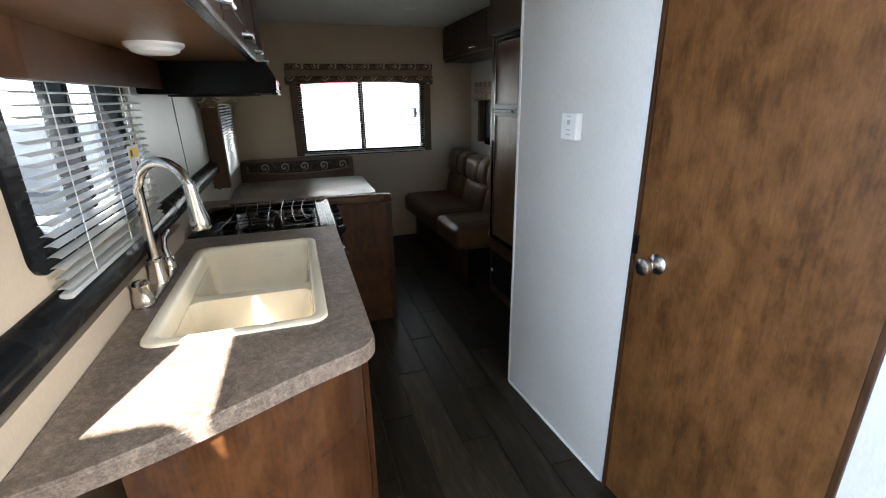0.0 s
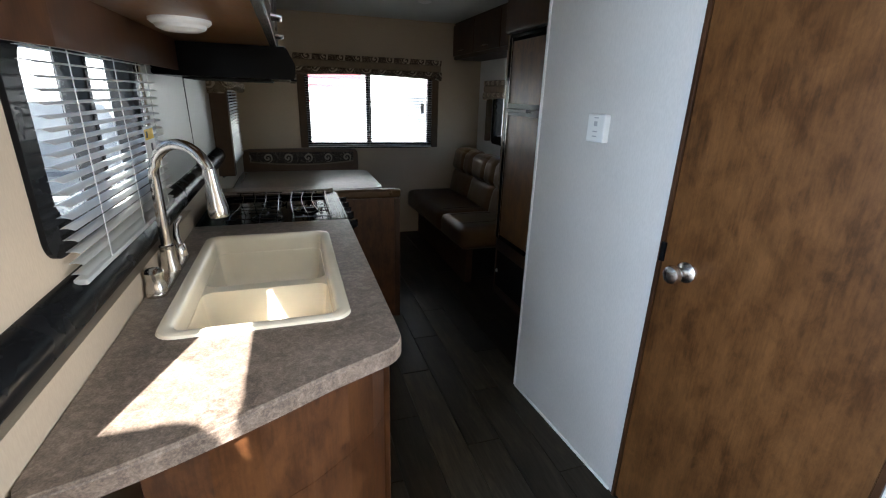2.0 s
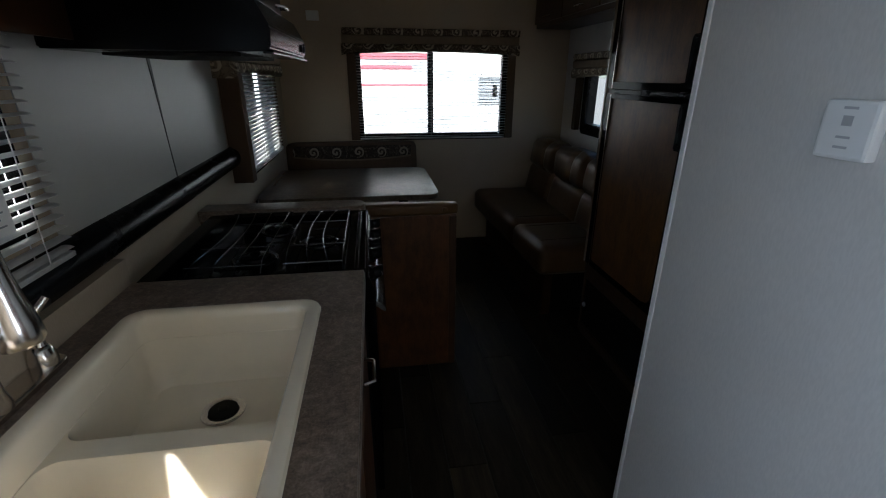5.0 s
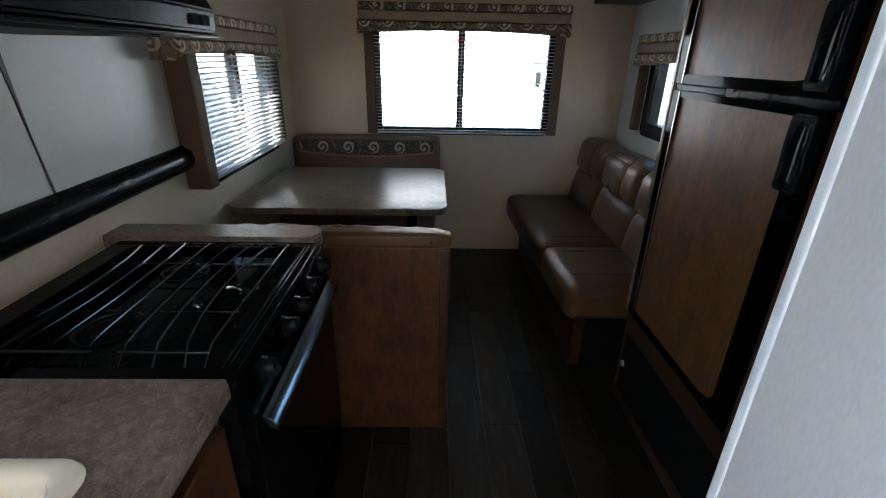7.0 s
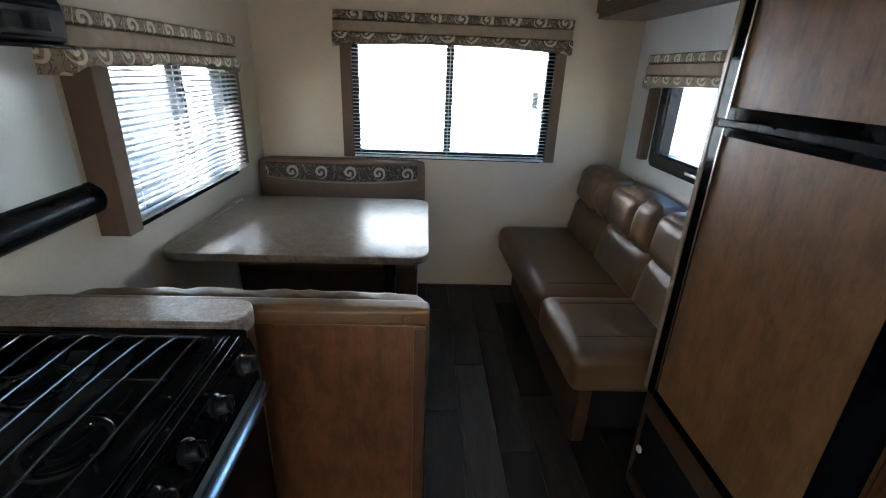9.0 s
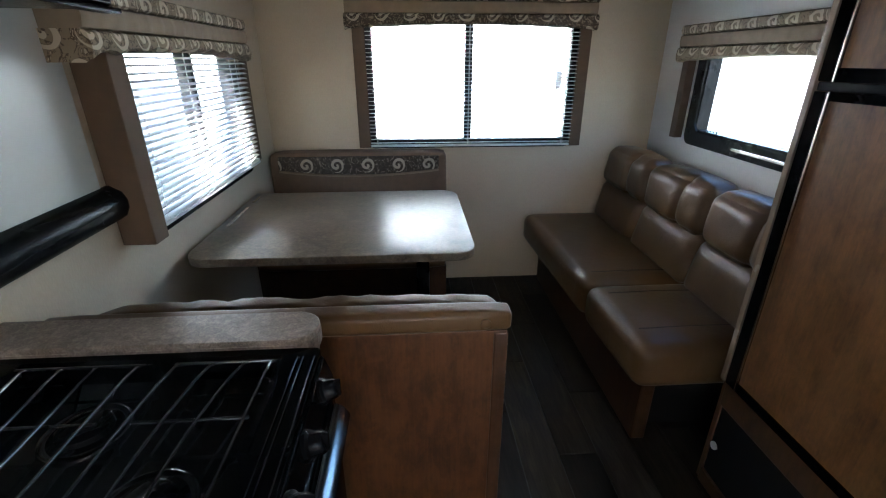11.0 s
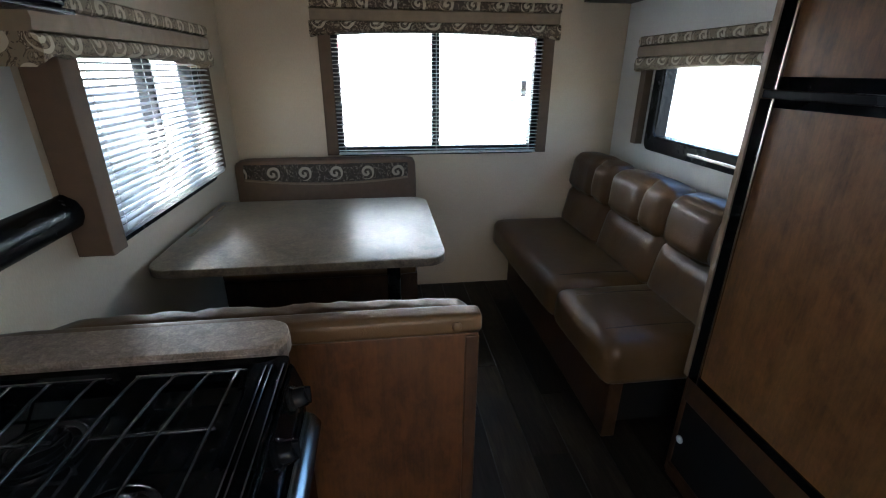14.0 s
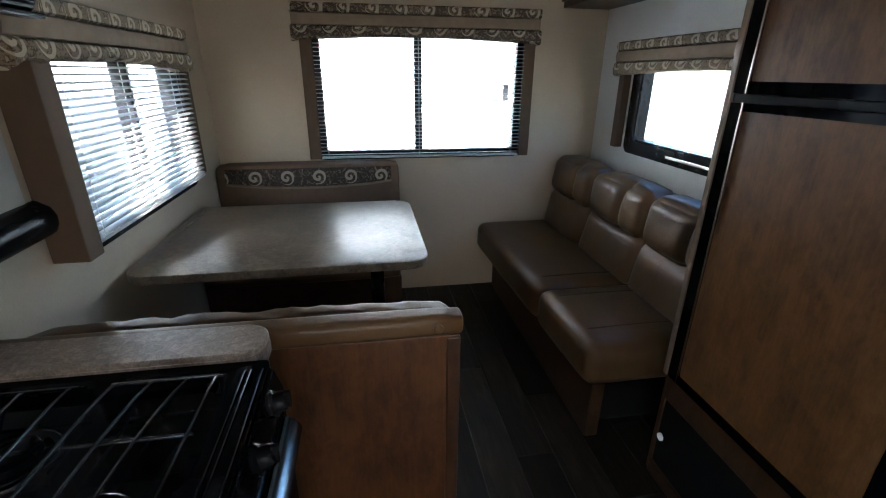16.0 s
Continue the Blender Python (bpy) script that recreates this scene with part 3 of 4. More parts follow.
def wavy_band(bm, axis, u0, u1, d_wall, d_face, z_lo, z_hi, wave=0.0, arch=0.0, n=48, pleat=0.0):
    """A padded strip of cloth over a board, with an optional scalloped or arched lower edge."""
    cols = []
    for i in range(n + 1):
        t = i / n
        u = u0 + (u1 - u0) * t
        lo = z_lo + arch * math.sin(math.pi * t) ** 0.7 + wave * abs(math.sin(math.pi * t * 9))
        bulg = pleat * (0.5 + 0.5 * math.sin(t * (u1 - u0) * 95))
        ring = []
        for a, z in ((0, lo), (0.85, lo), (1.0, lo + (z_hi - lo) * 0.12), (1.05, lo + (z_hi - lo) * 0.5), (1.0, z_hi - (z_hi - lo) * 0.12), (0.85, z_hi), (0, z_hi)):
            d = d_wall + (d_face - d_wall) * a + (bulg if a > 0.9 else 0) * (1 if d_face > d_wall else -1)
            ring.append(bm.verts.new((u, d, z) if axis == 0 else (d, u, z)))
        cols.append(ring)
    for a, b in zip(cols, cols[1:]):
        for k in range(7):
            bm.faces.new((a[k], a[(k + 1) % 7], b[(k + 1) % 7], b[k]))
    bm.faces.new(cols[0][::-1])
    bm.faces.new(cols[-1])
    return bm


def valance(label, axis, u0, u1, d_wall, d_face, z_lo, z_hi, swirl, leg_lo, leg_w, legs, base):
    v = thing("window_valance", label, "valance", base, "window valances")
    h = z_hi - z_lo
    part("top_band", wavy_band(bmesh.new(), axis, u0, u1, d_wall, d_face, z_hi - h * 0.27, z_hi), swirl, v, "scroll-printed cloth band", True)
    part("middle_band", wavy_band(bmesh.new(), axis, u0 + 0.004, u1 - 0.004, d_wall, d_wall + (d_face - d_wall) * 0.93, z_lo + h * 0.36, z_hi - h * 0.26, pleat=0.010), M_TAN, v,
         "gathered tan cloth band", True)
    part("lower_band", wavy_band(bmesh.new(), axis, u0 - 0.003, u1 + 0.003, d_wall, d_face + (d_face - d_wall) * 0.06, z_lo - h * 0.06, z_lo + h * 0.38, wave=0.014 if d_face > d_wall else 0.002, arch=0.026, pleat=0.004), swirl, v,
         "scroll-printed cloth band", True)
    for a, b, dep in legs:
        lo, hi = sorted((d_wall, d_wall + (d_face - d_wall) * dep))
        if axis == 0:
            part("side_leg", bbox(a, b, lo, hi, leg_lo, z_lo + 0.03, bevel=0.004), M_LEG, v)
        else:
            part("side_leg", bbox(lo, hi, a, b, leg_lo, z_lo + 0.03, bevel=0.004), M_LEG, v)
    return v


w = window_unit("window_1", "sliding window in the end wall with a black frame", 0, *FAR_WIN, 0.058, 0.0, 1.159, 0.03)
part("latch", bbox(1.680, 1.715, 0.015, 0.026, 1.225, 1.320, bevel=0.004), M_PRINT, w, "grey window latch plate")
window_unit("window_2", "sliding window beside the dinette with a black frame", 1, *DIN_WIN, -0.058, 0.0, -0.86, -0.03, bar=0.055)
window_unit("window_3", "sliding kitchen window with a black frame", 1, *KIT_WIN, -0.058, 0.0, -3.20, -0.03, bar=0.052)
w = window_unit("window_4", "sliding window above the sofa with a black frame", 1, *SOFA_WIN, WIDE + 0.058, WIDE - 0.004, -1.12, WIDE + 0.03, bar=0.062)
part("latch", bbox(WIDE - 0.022, WIDE - 0.0145, -1.10, -0.78, 0.998, 1.012, bevel=0.002), M_STEEL, w, "bright metal latch strip")
for a in (-0.60, -0.575, -0.55, -0.53):
    part("letter", bbox(WIDE + 0.018, WIDE + 0.021, a - 0.004, a + 0.004, 1.042, 1.058), M_INK, w)

blind("white slatted blind over the end window, slats level", 0, 0.580, 1.780, 0.902, 1.62, -0.028, 1, cords=(0.62, 1.159, 1.735), base=(1.17, -0.028, 0.895))
blind("white slatted blind beside the dinette, slats half open", 1, -1.425, -0.385, 0.893, 1.50, 0.028, -14, cords=(-1.33, -0.95, -0.52), base=(0.024, -0.9, 0.885))
blind("white slatted blind over the kitchen window, slats half open", 1, -3.535, -2.80, 1.03, 1.52, 0.030, -9, pitch=0.0225, cords=(-3.40, -3.15, -2.88), base=(0.03, -3.1, 0.99))

valance("padded valance of scroll-printed and tan cloth above the end window", 0, 0.480, 1.862, 0, -0.062, 1.545, 1.720, M_SWX, 0.898, 0.08,
        ((0.512, 0.578, 0.55), (1.782, 1.848, 0.55)), (1.17, 0, 0.885))
valance("padded valance of scroll-printed and tan cloth beside the dinette", 1, -1.59, -0.50, 0, 0.100, 1.385, 1.545, M_SWY, 0.895, 0.07,
        ((-1.518, -1.445, 0.92), (-0.372, -0.305, 0.22)), (0, -0.95, 0.895))
valance("padded valance of scroll-printed and tan cloth above the sofa", 1, -1.58, -0.285, WIDE, WIDE - 0.075, 1.380, 1.545, M_SWY, 0.99, 0.06,
        ((-0.345, -0.295, 0.6), (-1.57, -1.53, 0.6)), (WIDE, -0.9, 0.99))

# ---- kitchen wall ----
bm = bmesh.new()
prof = [(0.0, -0.046), (0.020, -0.046), (0.036, -0.036), (0.047, -0.014), (0.048, 0.008), (0.038, 0.030), (0.020, 0.040), (0.010, 0.047), (0.0, 0.047)]
ends = []
for y in (-4.30, -1.512):
    z = 1.008 + 0.014 * (y + 2.6)
    ends.append([bm.verts.new((a, y, z + b)) for a, b in prof])
for k in range(len(prof) - 1):
    bm.faces.new((ends[0][k], ends[0][k + 1], ends[1][k + 1], ends[1][k]))
bm.faces.new(ends[0])
bm.faces.new(ends[1][::-1])
setting("trim_wall_rail", bm, M_BLACKM, "black half-round rail along the kitchen wall", "trim", True)
bm = prism(bmesh.new(), [(-2.186, 1.445), (-2.139, 1.058), (-2.146, 1.058), (-2.156, 1.20), (-2.166, 1.445)][::-1], 0.0042, 0.0062)
for v in bm.verts:
    v.co = (v.co.z, v.co.x, v.co.y)
setting("trim_wall_seam", bm, M_SEAMD, "dark tapering seam strip on the splash panel", "trim")

M_PANEL = mat_plain("pale_grey_panel", (0.47, 0.465, 0.43), 0.38, var=0.05, scale=3, bump=0.02)
setting("trim_splash_panel", bbox(0.0005, 0.004, -2.775, -1.545, 1.056, 1.545, bevel=0.001), M_PANEL, "smooth pale grey splash panel behind the stove", "trim")

counter_outline = [(0.060, -2.668), (0.060, -3.912), (0.066, -3.926), (0.078, -3.934), (0.096, -3.930)]
for t in range(1, 9):
    f = t / 9
    counter_outline.append((0.096 + 0.424 * f, -3.930 + 0.192 * f ** 1.25))
cx, cy, r = 0.557, -3.640, 0.08
for k in range(0, 9):
    a = radians(-62 + 62 * k / 8)
    counter_outline.append((cx + r * math.cos(a), cy + r * math.sin(a)))
counter_outline.append((0.637, -2.668))

SX0, SX1, SY0, SY1 = 0.130, 0.545, -3.558, -2.832      # sink's rim
CT = 0.90


worktop = thing("worktop", "grey-brown stone-look laminate kitchen worktop with a rounded corner", "worktop", (0.3, -3.3, CT - 0.04))
top = part("top", slab_with_hole(counter_outline, rounded(SX0 + 0.02, SX1 - 0.02, SY0 + 0.02, SY1 - 0.02, 0.03), CT - 0.04, CT), M_COUNTER, worktop)
band = bmesh.new()
edge_line = counter_outline[1:]
cols = []
for i, (x, y) in enumerate(edge_line):
    x0, y0 = edge_line[max(i - 1, 0)]
    x1, y1 = edge_line[min(i + 1, len(edge_line) - 1)]
    t = Vector((x1 - x0, y1 - y0, 0)).normalized()
    nx, ny = t.y, -t.x
    cols.append([band.verts.new((x + nx * o, y + ny * o, z)) for o, z in ((0.0, CT - 0.039), (0.0022, CT - 0.039), (0.0022, CT - 0.009), (0.0, CT - 0.007))])
for a, b in zip(cols, cols[1:]):
    for k in range(4):
        band.faces.new((a[k], a[(k + 1) % 4], b[(k + 1) % 4], b[k]))
band.faces.new(cols[0][::-1])
band.faces.new(cols[-1])
part("edge_band", band, M_COUNTER, worktop)
bv = top.modifiers.new("edge", 'BEVEL')
bv.width, bv.segments, bv.limit_method, bv.angle_limit = 0.007, 3, 'ANGLE', radians(50)
setting("wall_lower", bbox(0.001, 0.058, -4.205, -2.665, 0, 0.965), M_WALLSHADE, "wallpapered lower wall, shaded tan, standing proud under the rail", "wall")

cab = thing("base_cabinet", "brown wood-grain sink cabinet with a curved end panel", "cabinet", (0.3, -3.2, 0))
curve = [(0.17, -3.838), (0.27, -3.835), (0.35, -3.815), (0.43, -3.776), (0.51, -3.72), (0.57, -3.665), (0.604, -3.615), (0.612, -3.57)]
part("body", prism(bmesh.new(), [(0.060, -2.672), (0.060, -3.55), (0.19, -3.60), *curve, (0.612, -2.672)], 0.0, 0.66), M_WOODR, cab)
part("upper_frame", slab_with_hole([(0.060, -2.672), (0.060, -3.55), (0.19, -3.60), *curve, (0.612, -2.672)], [(0.08, -2.70), (0.08, -3.54), (0.585, -3.58), (0.585, -2.70)], 0.661, CT - 0.041), M_WOODR, cab)
for y0, y1 in ((-3.56, -3.13), (-3.11, -2.69)):
    d = part("door", bbox(0.613, 0.630, y0, y1, 0.10, 0.82, bevel=0.004), M_WOODR, cab)
    part("handle", tube(bmesh.new(), [(0.630, (y0 + y1) / 2 - 0.05, 0.74), (0.654, (y0 + y1) / 2 - 0.04, 0.74), (0.654, (y0 + y1) / 2 + 0.04, 0.74), (0.630, (y0 + y1) / 2 + 0.05, 0.74)], 0.005), M_CHROME, d, smooth=True)
# Thin near-black sheet on the cabinet face paints a toe recess's shade.
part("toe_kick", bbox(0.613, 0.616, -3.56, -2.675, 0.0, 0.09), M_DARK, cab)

# sink: rim and two moulded bowls
sink = thing("kitchen_sink", "cream moulded double-bowl kitchen sink set in the worktop", "sink", (0.33, -3.2, CT))


def bowl_rings(x0, x1, y0, y1, zt, depth, r):
    """Rings from the rim down the walls to a dished bottom."""
    rings = []
    for ins, z, rr in ((0.0, zt, r), (0.0012, zt - 0.005, r), (0.003, zt - 0.02, r), (0.012, zt - depth * 0.78, r), (0.022, zt - depth * 0.95, r), (0.045, zt - depth, r * 0.8)):
        rings.append([(x, y, z) for x, y in rounded(x0 + ins, x1 - ins, y0 + ins, y1 - ins, max(rr, 0.01), 6)])
    return rings


def add_rings(bm, rings, close=True):
    vs = [[bm.verts.new(p) for p in ring] for ring in rings]
    n = len(vs[0])
    for a, b in zip(vs, vs[1:]):
        for i in range(n):
            bm.faces.new((a[i], a[(i + 1) % n], b[(i + 1) % n], b[i]))
    if close:
        bm.faces.new(vs[-1][::-1])
    return vs


DIV0, DIV1, DIVZ = -3.205, -3.165, CT - 0.050
bm = bmesh.new()
oz = CT + 0.009
rim = []
for ins, z in ((0.0, CT + 0.001), (0.003, CT + 0.007), (0.010, oz), (0.024, oz), (0.031, oz - 0.006), (0.034, oz - 0.02), (0.036, DIVZ)):
    rim.append([(x, y, z) for x, y in rounded(SX0 + ins, SX1 - ins, SY0 + ins, SY1 - ins, max(0.045 - ins * 0.4, 0.02), 6)])
add_rings(bm, rim, close=False)
part("rim", bm, M_CREAM, sink, smooth=True)
jx0, jx1, jy0, jy1 = SX0 + 0.0375, SX1 - 0.0375, SY0 + 0.0375, SY1 - 0.0375
bm = bmesh.new()
es = []
for ring_ in (rounded(SX0 + 0.036, SX1 - 0.036, SY0 + 0.036, SY1 - 0.036, 0.0306, 6), rounded(jx0, jx1, jy0, DIV0, 0.030, 6), rounded(jx0, jx1, DIV1, jy1, 0.030, 6)):
    vs = [bm.verts.new((x, y, DIVZ)) for x, y in ring_]
    es += [bm.edges.new((vs[i], vs[(i + 1) % len(vs)])) for i in range(len(vs))]
bmesh.ops.triangle_fill(bm, use_beauty=True, use_dissolve=False, edges=es)
part("divider", bm, M_CREAM, sink)
for y0, y1, dep in ((jy0, DIV0, 0.125), (DIV1, jy1, 0.115)):
    bm = bmesh.new()
    add_rings(bm, bowl_rings(jx0, jx1, y0, y1, DIVZ, dep, 0.030))
    bl = part("bowl", bm, M_CREAM, sink, smooth=True)
    dc = ((jx0 + jx1) / 2 + 0.005, (y0 + y1) / 2 + (0.03 if y0 > -3.3 else 0.03), DIVZ - dep + 0.001)
    dr = part("drain", lathe(bmesh.new(), dc, (0, 0, 1), [(0, 0.044), (0.003, 0.043), (0.004, 0.036), (0.0015, 0.031), (0.001, 0.008), (0.006, 0.006), (0.007, 0.002)]), M_STEEL, bl, "steel drain ring", True)
    part("strainer", lathe(bmesh.new(), (dc[0], dc[1], dc[2] + 0.0045), (0, 0, 1), [(0, 0.029), (0.001, 0.028), (0.0015, 0.010), (0.006, 0.008), (0.007, 0.002)]), M_DARK, bl, "dark strainer basket", True)

# faucet
fau = thing("faucet", "brushed nickel gooseneck kitchen faucet with a pull-down head", "faucet", (0.098, -3.2, CT))
part("base_plate", prism(bmesh.new(), rounded(0.061, 0.109, -3.330, -2.995, 0.023), CT, CT + 0.010, 0.003), M_CHROME, fau, smooth=True)
fx, fy = 0.085, -3.150
part("body", lathe(bmesh.new(), (fx, fy, CT + 0.009), (0, 0, 1), [(0, 0.026), (0.012, 0.025), (0.03, 0.021), (0.065, 0.0185), (0.067, 0.020), (0.073, 0.020), (0.075, 0.0145), (0.078, 0.0135)]), M_CHROME, fau, smooth=True)
tip = Vector((0.252, -3.262, 1.035))
go = Vector((tip.x - fx, tip.y - fy, 0))
R = go.length / 2 * 0.93
g = go.normalized()
pts = [Vector((fx, fy, CT + 0.08)), Vector((fx, fy, 1.0)), Vector((fx, fy, 1.12))]
top_z = 1.170
for k in range(0, 15):
    a = radians(180 - 158 * k / 14)
    pts.append(Vector((fx, fy, top_z)) + g * (R + R * math.cos(a)) + Vector((0, 0, R * math.sin(a))))
part("gooseneck", tube(bmesh.new(), pts, 0.0135, 16), M_CHROME, fau, smooth=True)
e = pts[-1]
dn = (tip - e).normalized()
part("spray_head", lathe(bmesh.new(), e - dn * 0.004, dn, [(0, 0.0135), (0.002, 0.0155), (0.035, 0.0165), (0.072, 0.0205), (0.10, 0.025), (0.120, 0.0258), (0.126, 0.022), (0.127, 0.012)]), M_CHROME, fau, smooth=True)
part("handle_hub", lathe(bmesh.new(), (fx, -3.030, CT + 0.009), (0, 0, 1), [(0, 0.022), (0.02, 0.021), (0.035, 0.017), (0.042, 0.008)]), M_CHROME, fau, smooth=True)
part("lever", tube(bmesh.new(), [(fx, -3.030, CT + 0.045), (fx - 0.004, -3.023, CT + 0.075), (fx - 0.002, -3.010, CT + 0.105), (fx + 0.012, -2.995, CT + 0.125)], 0.008, 10, [0.012, 0.009, 0.008, 0.006]), M_CHROME, fau, smooth=True)
part("soap_pump", lathe(bmesh.new(), (fx, -3.300, CT + 0.009), (0, 0, 1), [(0, 0.026), (0.015, 0.025), (0.03, 0.019), (0.04, 0.021), (0.052, 0.022), (0.06, 0.016), (0.063, 0.006)]), M_CHROME, fau, smooth=True)

# outlet
out = thing("wall_outlet", "dark brown double power outlet on the kitchen wall", "outlet", (0, -3.68, 1.15))
part("plate", bbox(0, 0.007, -3.79, -3.697, 1.185, 1.308, bevel=0.003), M_BLACKM, out)
for z in (1.225, 1.27):
    part("socket", bbox(0.007, 0.010, -3.762, -3.727, z - 0.014, z + 0.014, bevel=0.002), M_DARK, out)
part("switch", bbox(0.007, 0.012, -3.722, -3.709, 1.238, 1.258, bevel=0.002), M_WHITE, out, "small white rocker")

tag = thing("care_label", "white care label with a yellow warning band hanging on the blind", "label", (0.047, -2.88, 1.11))
part("sheet", bbox(0.047, 0.0485, -3.035, -2.940, 1.130, 1.292), M_PAPER, tag)
part("band", bbox(0.0485, 0.0492, -3.028, -2.947, 1.256, 1.285), M_YELLOW, tag, "yellow band")
part("mark", bbox(0.0492, 0.0496, -3.020, -3.004, 1.262, 1.279), M_INK, tag)
part("pictogram", bbox(0.0485, 0.0490, -2.985, -2.968, 1.222, 1.244), M_INK, tag)
for k in range(6):
    part("text_line", bbox(0.0485, 0.0490, -3.024, -2.955 - 0.01 * (k % 2), 1.145 + k * 0.012, 1.148 + k * 0.012), M_GREY, tag)

# upper cabinets, light, hood
CB = 1.55
upper = thing("upper_cabinet", "brown wood-grain wall cabinets above the sink", "cabinet", (0.2, -3.0, CB))
part("body", bbox(0.002, 0.388, -3.98, -2.105, CB + 0.006, CEIL), M_WOOD, upper)
part("underside", bbox(0.002, 0.388, -3.98, -2.69, CB, CB + 0.005), M_WOODLIT, upper, "wood underside, honey-coloured by painted bounce light")
part("edge_strip", bbox(0.388, 0.410, -3.98, -2.105, CB - 0.004, CB + 0.010, bevel=0.003), M_STEEL, upper, "bright metal edge strip")
for y0, y1 in ((-3.97, -3.51), (-3.50, -3.04), (-3.03, -2.57), (-2.56, -2.11)):
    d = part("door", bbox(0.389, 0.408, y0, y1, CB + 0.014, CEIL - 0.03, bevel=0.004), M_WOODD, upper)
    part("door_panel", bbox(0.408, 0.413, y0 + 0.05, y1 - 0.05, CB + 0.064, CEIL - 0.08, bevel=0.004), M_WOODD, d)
    part("handle", tube(bmesh.new(), [(0.408, y1 - 0.10, CB + 0.035), (0.433, y1 - 0.09, CB + 0.033), (0.433, y1 - 0.03, CB + 0.033), (0.408, y1 - 0.02, CB + 0.035)], 0.005), M_STEEL, d, smooth=True)
lamp = thing("puck_light", "round white puck light under the wall cabinet, switched off", "light", (0.212, -3.215, CB))
part("rim", lathe(bmesh.new(), (0.212, -3.215, CB), (0, 0, -1), [(0, 0.066), (0.006, 0.066), (0.012, 0.060), (0.013, 0.050)], 32), M_WHITE, lamp, smooth=True)
part("lens", lathe(bmesh.new(), (0.212, -3.215, CB - 0.012), (0, 0, -1), [(0, 0.056), (0.008, 0.052), (0.014, 0.038), (0.016, 0.01)], 32), M_WHITE, lamp, smooth=True)

bm = bmesh.new()
prism(bm, [(0.002, -3.98), (0.03, -3.98), (0.095, -3.58), (0.095, -2.70), (0.085, -2.70), (0.085, -3.575), (0.022, -3.965), (0.002, -3.965)], 1.455, CB)
setting("trim_window_pelmet", bm, M_WOODD, "brown wooden pelmet board under the wall cabinet", "trim")

hood = thing("range_hood", "black range hood with two switches above the stove", "range hood", (0.2, -2.36, 1.41))
bm = bmesh.new()
hp = [(0.004, 1.44), (0.455, 1.438), (0.468, 1.446), (0.470, 1.490), (0.44, 1.548), (0.004, 1.548)]
ends = [[bm.verts.new((x, y, z)) for x, z in hp] for y in (-2.672, -2.10)]
for k in range(6):
    bm.faces.new((ends[0][k], ends[0][(k + 1) % 6], ends[1][(k + 1) % 6], ends[1][k]))
bm.faces.new(ends[0])
bm.faces.new(ends[1][::-1])
bmesh.ops.bevel(bm, geom=list(bm.edges), offset=0.004, segments=2, affect='EDGES')
part("shell", bm, M_HOOD, hood)
part("lip", bbox(0.45, 0.473, -2.672, -2.10, 1.4335, 1.4395, bevel=0.002), M_HOOD, hood, "thin dark lower lip")
for y in (-2.205, -2.155):
    part("switch", bbox(0.467, 0.475, y - 0.014, y + 0.014, 1.456, 1.478, bevel=0.002), M_DARK, hood)
part("filter", bbox(0.08, 0.38, -2.58, -2.18, 1.431, 1.4375), M_DARK, hood)

# ---- stove ----
st = thing("gas_stove", "black three-burner gas stove with wire grates and front knobs", "stove", (0.35, -2.34, 0))
SYA, SYB, SXF = -2.655, -2.032, 0.645
part("body", bbox(0.06, SXF - 0.01, SYA + 0.004, SYB - 0.004, 0.03, 0.862), M_BLACKM, st)
bm = bmesh.new()
hole = rounded(0.11, SXF - 0.07, SYA + 0.05, SYB - 0.04, 0.03)
tb = slab_with_hole(rounded(0.05, SXF, SYA, SYB, 0.012), hole, 0.866, 0.884)
part("cooktop", tb, M_BLACK, st)
part("well", prism(bmesh.new(), rounded(0.10, SXF - 0.06, SYA + 0.04, SYB - 0.03, 0.03), 0.862, 0.868), M_BLACK, st)
for x in (SXF - 0.036, SXF - 0.026, SXF - 0.006):
    part("side_strip", bbox(x - 0.0015, x + 0.0015, SYA + 0.03, SYB - 0.03, 0.8842, 0.8872, bevel=0.001), M_WIRE, st)
bm = bmesh.new()
pp = [(SXF - 0.012, 0.872), (SXF + 0.004, 0.868), (SXF + 0.018, 0.822), (SXF + 0.016, 0.796), (SXF - 0.012, 0.796)]
ends = [[bm.verts.new((x, y, z)) for x, z in pp] for y in (SYA + 0.004, SYB - 0.004)]
for k in range(5):
    bm.faces.new((ends[0][k], ends[0][(k + 1) % 5], ends[1][(k + 1) % 5], ends[1][k]))
bm.faces.new(ends[0])
bm.faces.new(ends[1][::-1])
bmesh.ops.bevel(bm, geom=list(bm.edges), offset=0.003, segments=2, affect='EDGES')
part("control_panel", bm, M_BLACK, st)
kdir = Vector((0.066, 0, 0.020)).normalized()
for y in (-2.11, -2.23, -2.335, -2.425, -2.57):
    kn = part("knob", lathe(bmesh.new(), (SXF + 0.011, y, 0.845), kdir, [(0, 0.024), (0.006, 0.024), (0.010, 0.019), (0.026, 0.017), (0.029, 0.014)], 20), M_BLACKM, st, smooth=True)
    c0 = Vector((SXF + 0.011, y, 0.845)) + kdir * 0.030
    part("grip", bbox(c0.x - 0.006, c0.x + 0.005, y - 0.004, y + 0.004, c0.z - 0.016, c0.z + 0.016, bevel=0.002), M_BLACKM, kn)
od = part("oven_door", bbox(SXF - 0.012, SXF + 0.018, SYA + 0.01, SYB - 0.01, 0.22, 0.790, bevel=0.006), M_BLACK, st)
bm = bmesh.new()
